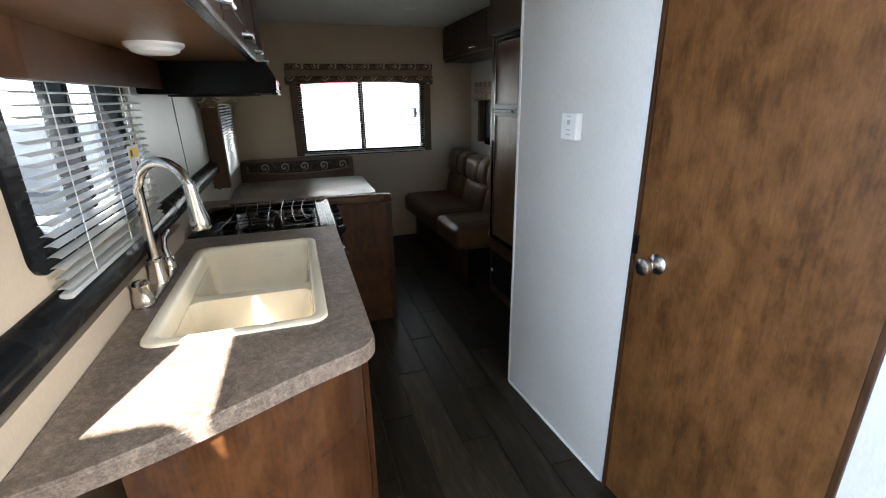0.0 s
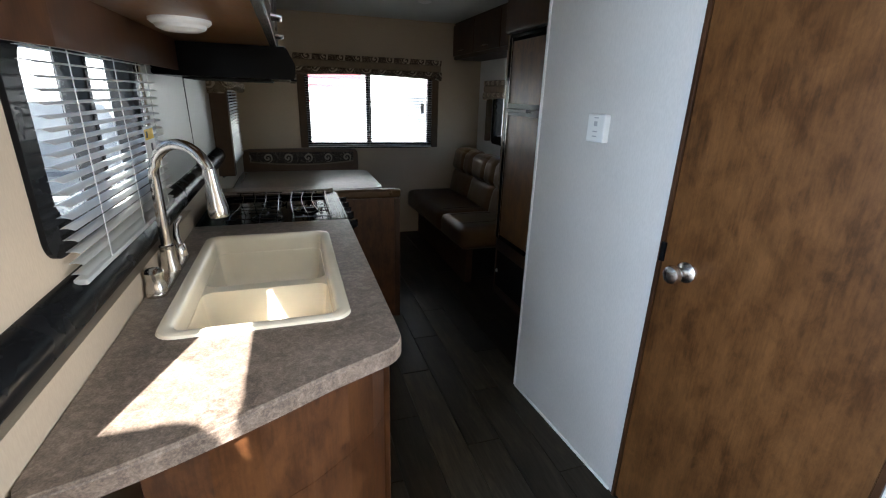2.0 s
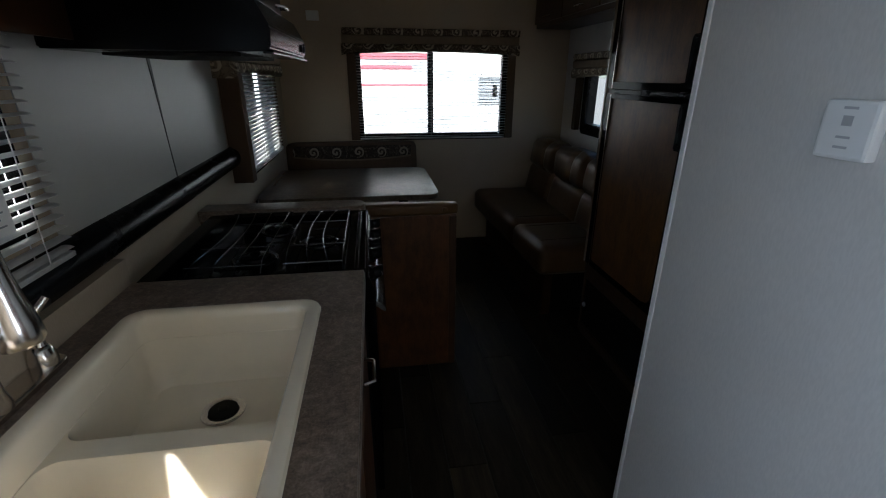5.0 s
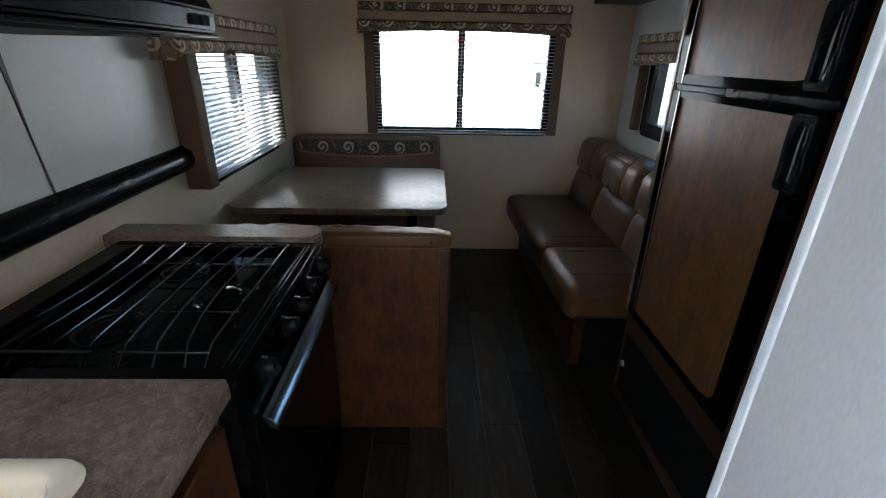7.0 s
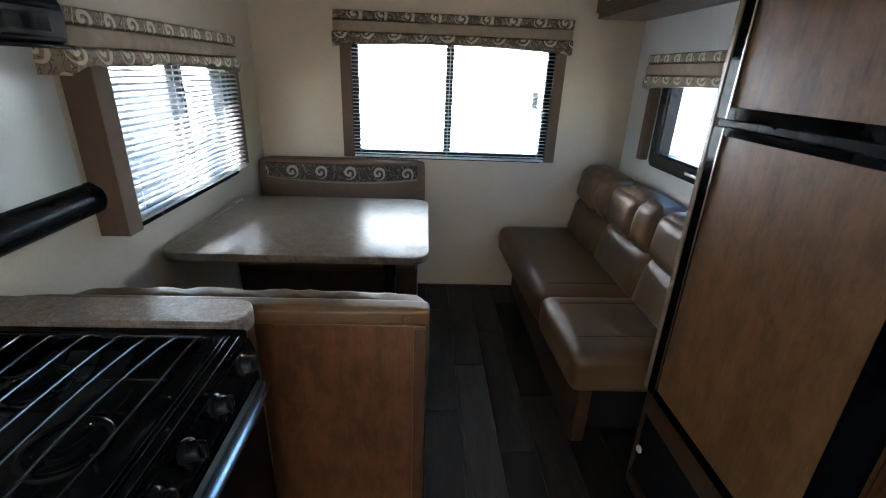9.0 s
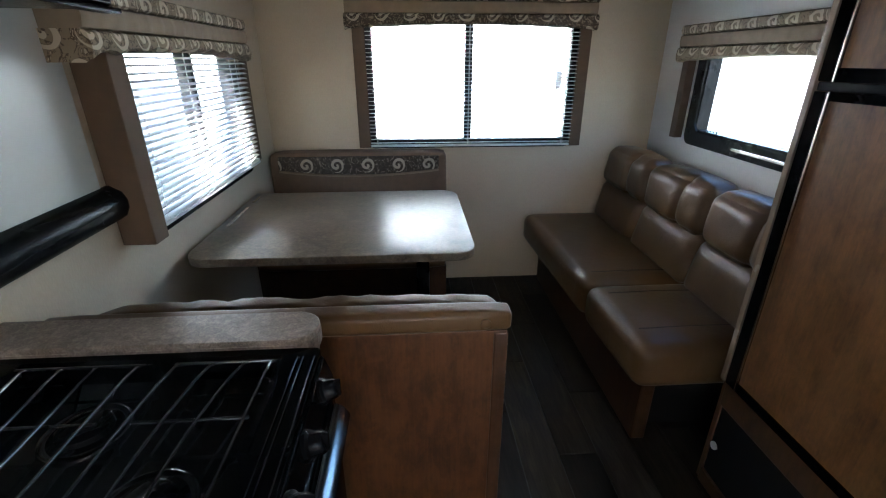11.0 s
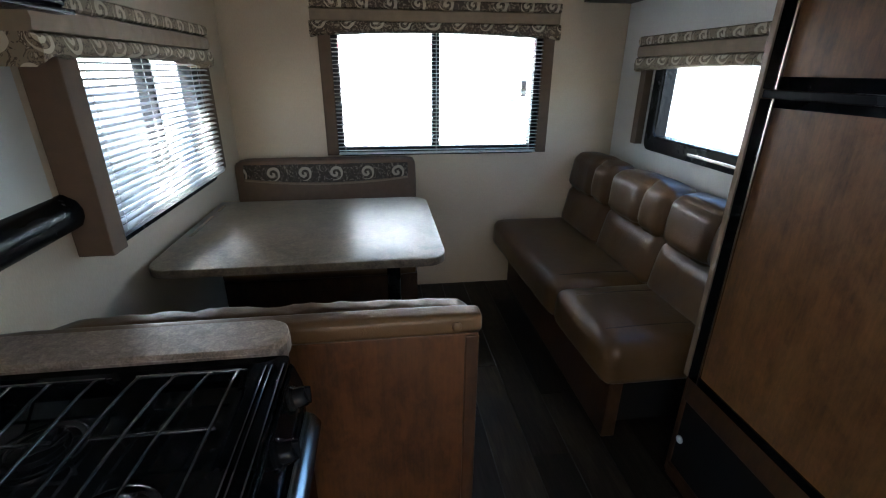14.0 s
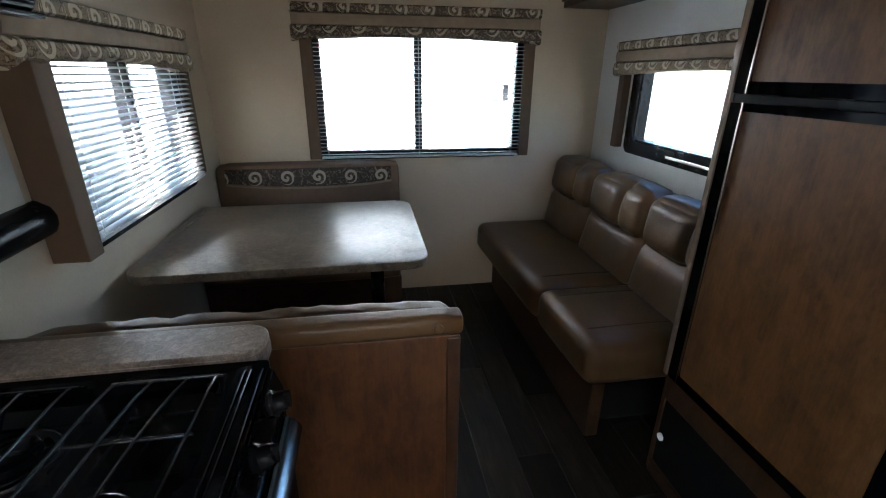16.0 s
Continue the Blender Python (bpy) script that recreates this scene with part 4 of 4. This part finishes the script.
hp_ = [(SXF + 0.020, 0.778), (SXF + 0.036, 0.770), (SXF + 0.048, 0.750), (SXF + 0.044, 0.742), (SXF + 0.030, 0.752), (SXF + 0.018, 0.766)]
ends = [[bm.verts.new((x, y, z)) for x, z in hp_] for y in (SYA + 0.03, SYB - 0.03)]
for k in range(6):
    bm.faces.new((ends[0][k], ends[0][(k + 1) % 6], ends[1][(k + 1) % 6], ends[1][k]))
bm.faces.new(ends[0])
bm.faces.new(ends[1][::-1])
bmesh.ops.bevel(bm, geom=list(bm.edges), offset=0.002, segments=2, affect='EDGES')
for y in (SYA + 0.06, SYB - 0.06):
    box(bm, SXF + 0.016, SXF + 0.030, y - 0.012, y + 0.012, 0.752, 0.770)
part("oven_handle", bm, M_GLOSS, od, "wide glossy steel bar", True)
part("drawer", bbox(SXF - 0.012, SXF + 0.014, SYA + 0.01, SYB - 0.01, 0.06, 0.21, bevel=0.006), M_BLACK, st)
for bx, by, br in ((0.33, -2.205, 0.038), (0.485, -2.345, 0.042), (0.31, -2.475, 0.046)):
    bu = part("burner", lathe(bmesh.new(), (bx, by, 0.868), (0, 0, 1), [(0, br + 0.012), (0.004, br + 0.010), (0.006, br), (0.014, br * 0.95), (0.017, br * 0.8), (0.018, br * 0.3)], 28), M_BLACK, st, smooth=True)
    part("drip_ring", lathe(bmesh.new(), (bx, by, 0.868), (0, 0, 1), [(0, br + 0.022), (0.004, br + 0.021), (0.005, br + 0.018), (0.003, br + 0.014)], 32), M_IRON, bu, smooth=True)
    part("igniter", cyl(bmesh.new(), (bx + br + 0.02, by - 0.03, 0.868), (bx + br + 0.02, by - 0.03, 0.884), 0.003, seg=10), M_DSTEEL, bu)
GZ = 0.912
MID = 0.357
for xs, lo, hi in (((0.165, 0.228, 0.287, 0.357), 0.155, 0.367), ((0.424, 0.484, 0.541, 0.576), 0.414, 0.579)):
    gr = part("grate", tube(bmesh.new(), [(lo, SYA + 0.06, GZ - 0.012), (hi, SYA + 0.06, GZ - 0.012)], 0.0030, 8), M_WIRE, st)
    for y in (SYB - 0.062, -2.228, -2.46):
        part("cross_bar", tube(bmesh.new(), [(lo, y, GZ - 0.008), (hi, y, GZ - 0.008)], 0.0026, 8), M_WIRE, gr)
    for x in xs:
        bow = 0.0 if x == 0.576 else -0.036 * (x - MID) / 0.185          # the inner wires bow in towards the middle one
        pts = []
        for k in range(15):
            u = k / 14
            y = SYA + 0.035 + (SYB - SYA - 0.07) * u
            lift = min(1.0, min(u, 1 - u) / 0.10)
            pts.append((x + bow * (1 - (2 * u - 1) ** 2), y, 0.884 + (GZ - 0.884) * math.sin(lift * math.pi / 2)))
        part("wire", tube(bmesh.new(), pts, 0.0023, 8), M_WIRE, gr, smooth=True)
strip = thing("worktop", "narrow grey-brown laminate worktop strip behind the stove", "worktop", (0.3, -1.98, CT - 0.04))
part("top", prism(bmesh.new(), rounded(0.0, 0.632, -2.028, -1.925, 0.045, 6, (0, 1, 1, 0)), CT - 0.012, CT, 0.005), M_COUNTER, strip)
part("edge_band", prism(bmesh.new(), rounded(0.0, 0.633, -2.029, -1.925, 0.045, 6, (0, 1, 1, 0)), CT - 0.04, CT - 0.0125), M_COUNTER, strip)
side = thing("base_cabinet", "brown wood-grain filler cabinet behind the stove", "cabinet", (0.3, -1.97, 0))
part("body", bbox(0.002, 0.615, -2.024, -1.927, 0, CT - 0.041), M_WOODR, side)

# ---- dinette ----
PANEL_Y = -1.875
nb = thing("dinette_bench", "dinette bench with brown leather cushions and a wood back panel", "bench", (0.5, -1.6, 0), "dinette benches")
part("back_panel", bbox(0.004, 1.036, PANEL_Y, PANEL_Y + 0.045, 0, 0.802, bevel=0.003), M_WOODR, nb, "brown wood-grain panel")
part("edge_post", bbox(1.004, 1.038, PANEL_Y - 0.004, PANEL_Y + 0.05, 0, 0.797, bevel=0.004), M_WOODD, nb)
part("top_roll", cushion(bmesh.new(), 0.004, 1.042, PANEL_Y - 0.010, PANEL_Y + 0.05, 0.803, 0.856, 0.014, 0.003, 12), M_LEATHER, nb, smooth=True)
part("button", lathe(bmesh.new(), (0.982, PANEL_Y - 0.012, 0.830), (0, -1, 0), [(0, 0.012), (0.004, 0.012), (0.007, 0.008), (0.008, 0.002)], 16), M_LEATHER, nb, smooth=True)
bm = bmesh.new()
cushion(bm, 0.004, 1.035, PANEL_Y + 0.052, PANEL_Y + 0.155, 0.47, 0.828, 0.04, 0.012, 30)
for v in bm.verts:
    if v.co.z > 0.76:
        v.co.z += (0.007 * math.sin(v.co.x * 62 + v.co.y * 75) + 0.004 * math.sin(v.co.x * 131 - v.co.y * 40)) * max(0, 1 - abs(v.co.x - 0.58) / 0.46) - 0.035 * max(0, 0.12 - v.co.x) / 0.12
part("back_cushion", bm, M_LEATHER, nb, smooth=True)
part("seat_cushion", cushion(bmesh.new(), 0.004, 1.035, PANEL_Y + 0.14, -1.28, 0.36, 0.468, 0.035, 0.01, 8), M_LEATHER, nb, smooth=True)
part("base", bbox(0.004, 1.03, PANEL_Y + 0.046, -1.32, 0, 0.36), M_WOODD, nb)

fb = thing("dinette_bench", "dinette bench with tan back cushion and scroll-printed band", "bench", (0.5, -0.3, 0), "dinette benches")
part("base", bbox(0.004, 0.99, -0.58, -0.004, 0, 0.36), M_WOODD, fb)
part("seat_cushion", cushion(bmesh.new(), 0.004, 0.99, -0.62, -0.13, 0.36, 0.468, 0.035, 0.01, 8), M_LEATHER, fb, smooth=True)
part("back_cushion", cushion(bmesh.new(), 0.006, 1.020, -0.150, -0.006, 0.468, 0.888, 0.03, 0.006, 14), M_BROWNC, fb, smooth=True)
bm = bmesh.new()
cols = []
for i in range(41):
    t = i / 40
    x = 0.06 + 0.915 * t
    lo = 0.765 + 0.030 * (2 * t - 1) ** 2
    cols.append([bm.verts.new(p) for p in ((x, -0.150, lo), (x, -0.162, lo + 0.004), (x, -0.164, (lo + 0.872) / 2), (x, -0.160, 0.868), (x, -0.148, 0.872))])
for a, b in zip(cols, cols[1:]):
    for k in range(4):
        bm.faces.new((a[k], a[k + 1], b[k + 1], b[k]))
part("printed_band", bm, M_SWB, fb, "scroll-printed cloth band", True)
part("piping", tube(bmesh.new(), [(0.06 + 0.915 * i / 24, -0.160, 0.760 + 0.030 * (i / 12 - 1) ** 2) for i in range(25)], 0.006, 8), M_TAN, fb, "tan cloth piping", True)

tb = thing("dinette_table", "grey-brown laminate dinette table with rounded corners", "table", (0.5, -0.87, 0))
part("tabletop", prism(bmesh.new(), rounded(0.024, 1.045, -1.305, -0.47, 0.075, 8, (1, 1, 1, 0)), 0.722, 0.752, 0.006), M_TABLE, tb, smooth=True)
for y0, y1 in ((-0.975, -0.715), (-0.64, -0.545)):
    part("hinge_strip", bbox(0.055, 0.068, y0, y1, 0.7525, 0.7555, bevel=0.001), M_STEEL, tb, "bright metal hinge strip")
part("wall_ledger", bbox(0.002, 0.06, -1.2, -0.5, 0.69, 0.7215), M_DARK, tb)
part("leg", cyl(bmesh.new(), (0.86, -0.87, 0.0), (0.86, -0.87, 0.7215), 0.03), M_BLACKM, tb, smooth=True)
part("foot", lathe(bmesh.new(), (0.86, -0.87, 0.0), (0, 0, 1), [(0, 0.09), (0.01, 0.085), (0.02, 0.04), (0.03, 0.032)]), M_BLACKM, tb, smooth=True)

# ---- sofa ----
so = thing("sofa", "brown leather jackknife sofa with tufted back cushions", "sofa", (1.9, -0.85, 0))
S0, S1 = -1.525, -0.012
# Near-black block stands in for the shade in the void under the seat.
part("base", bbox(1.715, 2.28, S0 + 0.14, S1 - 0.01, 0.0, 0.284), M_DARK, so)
part("front_board", bbox(1.655, 1.712, S0 + 0.06, S1 - 0.02, 0.0, 0.292, bevel=0.006), M_WOODD, so)
yc = -1.025
for y0, y1 in ((S0, yc - 0.002), (yc + 0.002, S1)):
    bm = cushion(bmesh.new(), 1.535, 2.10, y0, y1, 0.285, 0.468, 0.05, 0.008, 16, 0.002, 1)
    for v in bm.verts:
        v.co.x -= 0.040 * v.co.y * (2.10 - v.co.x) / 0.565          # the front edge runs a little out of square
    c = part("seat_cushion", bm, M_LEATHER, so, smooth=True)
    for yy in ((y0 + 0.125, y1 - 0.10) if y0 < -1.2 else (y0 + 0.10,)):
        part("seam", tube(bmesh.new(), [(1.64 + 0.41 * k / 8, yy, 0.4755 - 0.004 * abs(k / 4 - 1)) for k in range(9)], 0.0028, 6), M_SEAM, c)
for y0, y1, k in ((S0, -1.045, 0), (-1.04, -0.535, 1), (-0.53, S1, 2)):
    bm = bmesh.new()
    cushion(bm, 1.985, 2.17, y0, y1, 0.44, 0.69, 0.05, 0.014, 14, 0.004, k)
    c = part("back_cushion", bm, M_LEATHER, so, smooth=True)
    for v in c.data.vertices:
        v.co.x += (v.co.z - 0.44) * 0.22
    bm = bmesh.new()
    cushion(bm, 2.020, 2.20, y0 + 0.003, y1 - 0.003, 0.672, 0.895, 0.055, 0.014, 34, 0.006, k + 5)
    for v in bm.verts:
        v.co.x += (v.co.z - 0.70) * 0.12
        v.co.x += 0.020 * math.exp(-((v.co.y - (y0 + (y1 - y0) * 0.36)) / 0.022) ** 2) * max(0.0, min(1.0, (2.14 - v.co.x) / 0.06))
    part("head_roll", bm, M_LEATHER, c, smooth=True)
part("back_frame", bbox(2.215, 2.285, S0 + 0.01, S1 - 0.005, 0.28, 0.86, bevel=0.02), M_LEATHER, so)

# ---- refrigerator, pantry, overhead cabinets ----
fc = thing("refrigerator_cabinet", "tall brown wood-grain cabinet around the refrigerator", "cabinet", (2.0, -2.0, 0))
FX = 1.822
part("side_panel", bbox(FX + 0.002, 2.296, -1.652, -1.634, 0, CEIL - 0.002), M_WOODR, fc)
part("side_panel", bbox(FX + 0.002, 2.296, -2.352, -2.335, 0, CEIL - 0.002), M_WOODR, fc)
# The window's reflection along the panel edge is painted as pale tan.
part("edge_band", bbox(FX - 0.0175, FX + 0.001, -1.6535, -1.6355, 0.43, 1.782, bevel=0.003), M_EDGE, fc, "edge strip, pale tan from a painted window reflection")
part("lower_rail", bbox(FX - 0.006, FX + 0.02, -2.335, -1.652, 0.335, 0.425, bevel=0.003), M_WOODD, fc)
# Near-black sheet paints the shade of the compartment below the refrigerator.
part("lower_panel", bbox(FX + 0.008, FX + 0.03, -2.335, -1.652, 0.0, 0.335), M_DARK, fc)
part("toe_board", bbox(FX - 0.006, FX + 0.007, -2.335, -1.652, 0.0, 0.05, bevel=0.003), M_WOODD, fc)
part("latch", lathe(bmesh.new(), (FX + 0.008, -1.668, 0.168), (-1, 0, 0), [(0, 0.014), (0.006, 0.014), (0.010, 0.008)], 16), M_WHITE, fc, "small white round catch", True)
part("top_door", bbox(FX - 0.045, FX + 0.02, -2.335, -1.652, 1.785, CEIL - 0.004, bevel=0.006), M_WOODD, fc)
part("bottom_board", bbox(FX + 0.03, 2.29, -2.334, -1.653, 0.40, 0.42), M_WOODD, fc)

fr = thing("refrigerator", "two-door refrigerator with brown wood panels in black frames", "refrigerator", (2.0, -2.0, 0.425))
part("body", bbox(FX + 0.025, 2.26, -2.331, -1.662, 0.426, 1.77), M_BLACKM, fr)
F0, F1 = -2.332, -1.656
for z0, z1, hz0, hz1 in ((0.430, 1.312, 1.132, 1.302), (1.335, 1.755, 1.350, 1.525)):
    d = part("door", bbox(FX - 0.007, FX + 0.023, F0 + 0.004, F1 - 0.004, z0 + 0.004, z1 - 0.004), M_WOOD, fr, "brown wood-grain door panel")
    fm = ring(1, F0, F1, z0, z1, FX - 0.015, FX - 0.0065, 0.080, 0.045, 0.030, 0.020)
    bmesh.ops.bevel(fm, geom=list(fm.edges), offset=0.002, segments=2, affect='EDGES')
    part("door_frame", fm, M_BLACK, d, "glossy black door frame")
    part("edge_trim", bbox(FX - 0.0175, FX - 0.0125, F1 - 0.048, F1 - 0.043, z0, z1, bevel=0.001), M_CHROME, d)
    hm = ring(1, F0 + 0.001, F0 + 0.074, hz0, hz1, FX - 0.048, FX - 0.016, 0.015, 0.017, 0.020, 0.020)
    bmesh.ops.bevel(hm, geom=list(hm.edges), offset=0.0055, segments=3, affect='EDGES')
    hd = part("handle", hm, M_BLACKM, d, "black loop handle")
    part("backing", bbox(FX - 0.0205, FX - 0.0155, F0 + 0.009, F0 + 0.066, hz0 + 0.008, hz1 - 0.008, bevel=0.001), M_BLACK, hd)
    part("grip", bbox(FX - 0.036, FX - 0.028, F0 + 0.036, F0 + 0.045, hz0 + 0.017, hz1 - 0.017, bevel=0.002), M_STEEL, hd)
part("hinge_strip", bbox(FX - 0.010, FX + 0.02, F0, F1, 1.313, 1.334, bevel=0.003), M_BLACKM, fr)
part("vent_strip", bbox(FX - 0.012, FX + 0.02, F0, F1, 1.757, 1.778, bevel=0.003), M_BLACKM, fr)

pa = thing("pantry_cabinet", "tall brown wood-grain pantry cabinet with a framed door", "cabinet", (2.0, -2.55, 0))
part("body", bbox(FX + 0.01, 2.296, -2.754, -2.354, 0, CEIL - 0.002), M_WOOD, pa)
P0, P1 = -2.748, -2.358
bm = ring(1, P0, P1, 0.745, 1.98, FX - 0.014, FX + 0.009, 0.065, 0.065, 0.08, 0.08)
bmesh.ops.bevel(bm, geom=list(bm.edges), offset=0.003, segments=2, affect='EDGES')
d = part("door", bm, M_WOOD, pa)
part("door_panel", bbox(FX - 0.004, FX + 0.008, P0 + 0.066, P1 - 0.066, 0.826, 1.899), M_WOOD, d)
part("dark_bead", ring(1, P0 + 0.0655, P1 - 0.0655, 0.8255, 1.8995, FX - 0.010, FX - 0.003, 0.013, 0.013, 0.013, 0.013), M_DARK, d)
part("handle", tube(bmesh.new(), [(FX - 0.014, P1 - 0.03, 0.965), (FX - 0.036, P1 - 0.03, 0.975), (FX - 0.046, P1 - 0.03, 1.02), (FX - 0.046, P1 - 0.03, 1.04), (FX - 0.036, P1 - 0.03, 1.085), (FX - 0.014, P1 - 0.03, 1.095)], 0.006, 12), M_CHROME, d, smooth=True)
d = part("lower_door", bbox(FX - 0.010, FX + 0.009, P0 + 0.01, P1 - 0.03, 0.10, 0.715, bevel=0.01), M_BLACK, pa, "glossy black lower door")
part("screw", lathe(bmesh.new(), (FX - 0.0095, P1 - 0.045, 0.70), (-1, 0, 0), [(0, 0.005), (0.002, 0.004), (0.003, 0.001)], 10), M_WHITE, d)

oh = thing("overhead_cabinet", "dark brown wood-grain cabinet above the sofa", "cabinet", (2.15, -0.8, 1.735))
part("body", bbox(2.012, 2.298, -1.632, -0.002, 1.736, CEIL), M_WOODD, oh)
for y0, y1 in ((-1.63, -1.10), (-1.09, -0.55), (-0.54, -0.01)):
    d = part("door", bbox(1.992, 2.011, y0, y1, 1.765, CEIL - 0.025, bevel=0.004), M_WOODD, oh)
    part("handle", tube(bmesh.new(), [(1.992, y0 + 0.22, 1.80), (1.972, y0 + 0.23, 1.80), (1.972, y0 + 0.31, 1.80), (1.992, y0 + 0.32, 1.80)], 0.005), M_STEEL, d, smooth=True)

# ---- thermostat, ceiling things ----
th = thing("thermostat", "white plastic wall thermostat on the partition", "thermostat", W0 + W_DIR * 0.45 + Vector((0, 0, 1.24)))
T0, T1 = 0.354, 0.440
part("cover", wall_block(bmesh.new(), T0, T1, 0, 0.026, 1.262, 1.356, 0.006), M_WHITE, th)
part("display", wall_block(bmesh.new(), T0 + 0.035, T1 - 0.035, 0.026, 0.0268, 1.316, 1.332), M_PRINT, th)
for z in (1.280, 1.296, 1.342):
    part("text_line", wall_block(bmesh.new(), T0 + 0.032, T1 - 0.032, 0.026, 0.0265, z, z + 0.004), M_PRINT, th)
cl = thing("ceiling_vent", "small white round ceiling fitting", "vent", (1.45, -0.9, CEIL))
part("cover", lathe(bmesh.new(), (1.45, -0.9, CEIL), (0, 0, -1), [(0, 0.05), (0.006, 0.048), (0.012, 0.03), (0.013, 0.005)]), M_WHITE, cl, smooth=True)
sm = thing("smoke_detector", "small white detector box on the end wall", "detector", (0.28, 0, 1.76))
part("cover", bbox(0.24, 0.33, -0.03, 0, 1.765, 1.83, bevel=0.006), M_WHITE, sm)

# ---- outdoors ----
setting("ground", bbox(-400, 400, -400, 400, -0.75, -0.62), M_GRAVEL, "grey sunlit gravel lot", "ground")


def neighbour(label, m, length=7.5, stripe=M_RVRED, band=(0.1, 7.4), windows=(0.9, 4.6), roof=2.5):
    """A parked travel trailer, its side along local x, facing local -y."""
    t = thing("travel_trailer", label, "trailer", (0, 0, 0), "parked trailers")
    part("body", bbox(0, length, 0, 2.4, -0.15, roof, bevel=0.12, seg=3), M_RVWHITE, t)
    part("stripe", bbox(band[0], band[1], -0.006, 0.0, 1.60, 1.69), stripe, t)
    part("stripe", bbox(band[0], band[1] - 0.25, -0.006, 0.0, 1.47, 1.52), stripe, t)
    part("stripe", bbox(0.1, length - 0.1, -0.006, 0.0, 0.15, 0.22), M_RVGREY, t)
    for x in windows:
        wn = part("window", bbox(x, x + 1.1, -0.02, 0.0, 0.75, 1.35, bevel=0.008), M_BLACK, t)
        part("window_frame", bbox(x - 0.04, x + 1.14, -0.012, -0.001, 0.71, 1.39, bevel=0.004), M_RVGREY, wn)
    part("door", bbox(2.9, 3.6, -0.015, 0.0, -0.1, 1.8, bevel=0.006), M_RVWHITE, t)
    for x in (3.9, 4.75):
        wl = part("wheel", cyl(bmesh.new(), (x, 0.0, -0.28), (x, 0.22, -0.28), 0.34, seg=28), M_TYRE, t)
        part("rim", cyl(bmesh.new(), (x, -0.01, -0.28), (x, 0.0, -0.28), 0.19, seg=24), M_RVGREY, wl)
    t.matrix_basis = m
    for c in t.children:
        c.matrix_parent_inverse = Matrix.Identity(4)
    return t


behind = neighbour("white travel trailer with a red side stripe parked behind", pose(-3.6, 3.2, 0), band=(3.9, 5.15), windows=(), roof=3.1)
part("stripe", bbox(3.9, 5.15, -0.006, 0.0, 1.25, 1.272), M_RVRED, behind)
vent = part("vent_frame", ring(0, 5.88, 6.24, 0.98, 1.37, -0.02, 0.0, 0.02, 0.02, 0.02, 0.02), M_VENT, behind, "grey louvred service vent")
part("vent_backing", bbox(5.901, 6.219, -0.004, -0.001, 1.001, 1.349), M_RVGREY, behind)
for k in range(7):
    part("louvre", bbox(5.901, 6.219, -0.016, -0.005, 1.012 + k * 0.048, 1.036 + k * 0.048, bevel=0.002), M_VENT, behind)
for ob in behind.children:
    ob.matrix_parent_inverse = Matrix.Identity(4)
neighbour("white travel trailer with a grey side stripe parked alongside", pose(-2.5, -5.6, 0, 0, 0, 90), stripe=M_RVGREY, windows=(0.9, 4.3), length=7.4)

lay_planks()
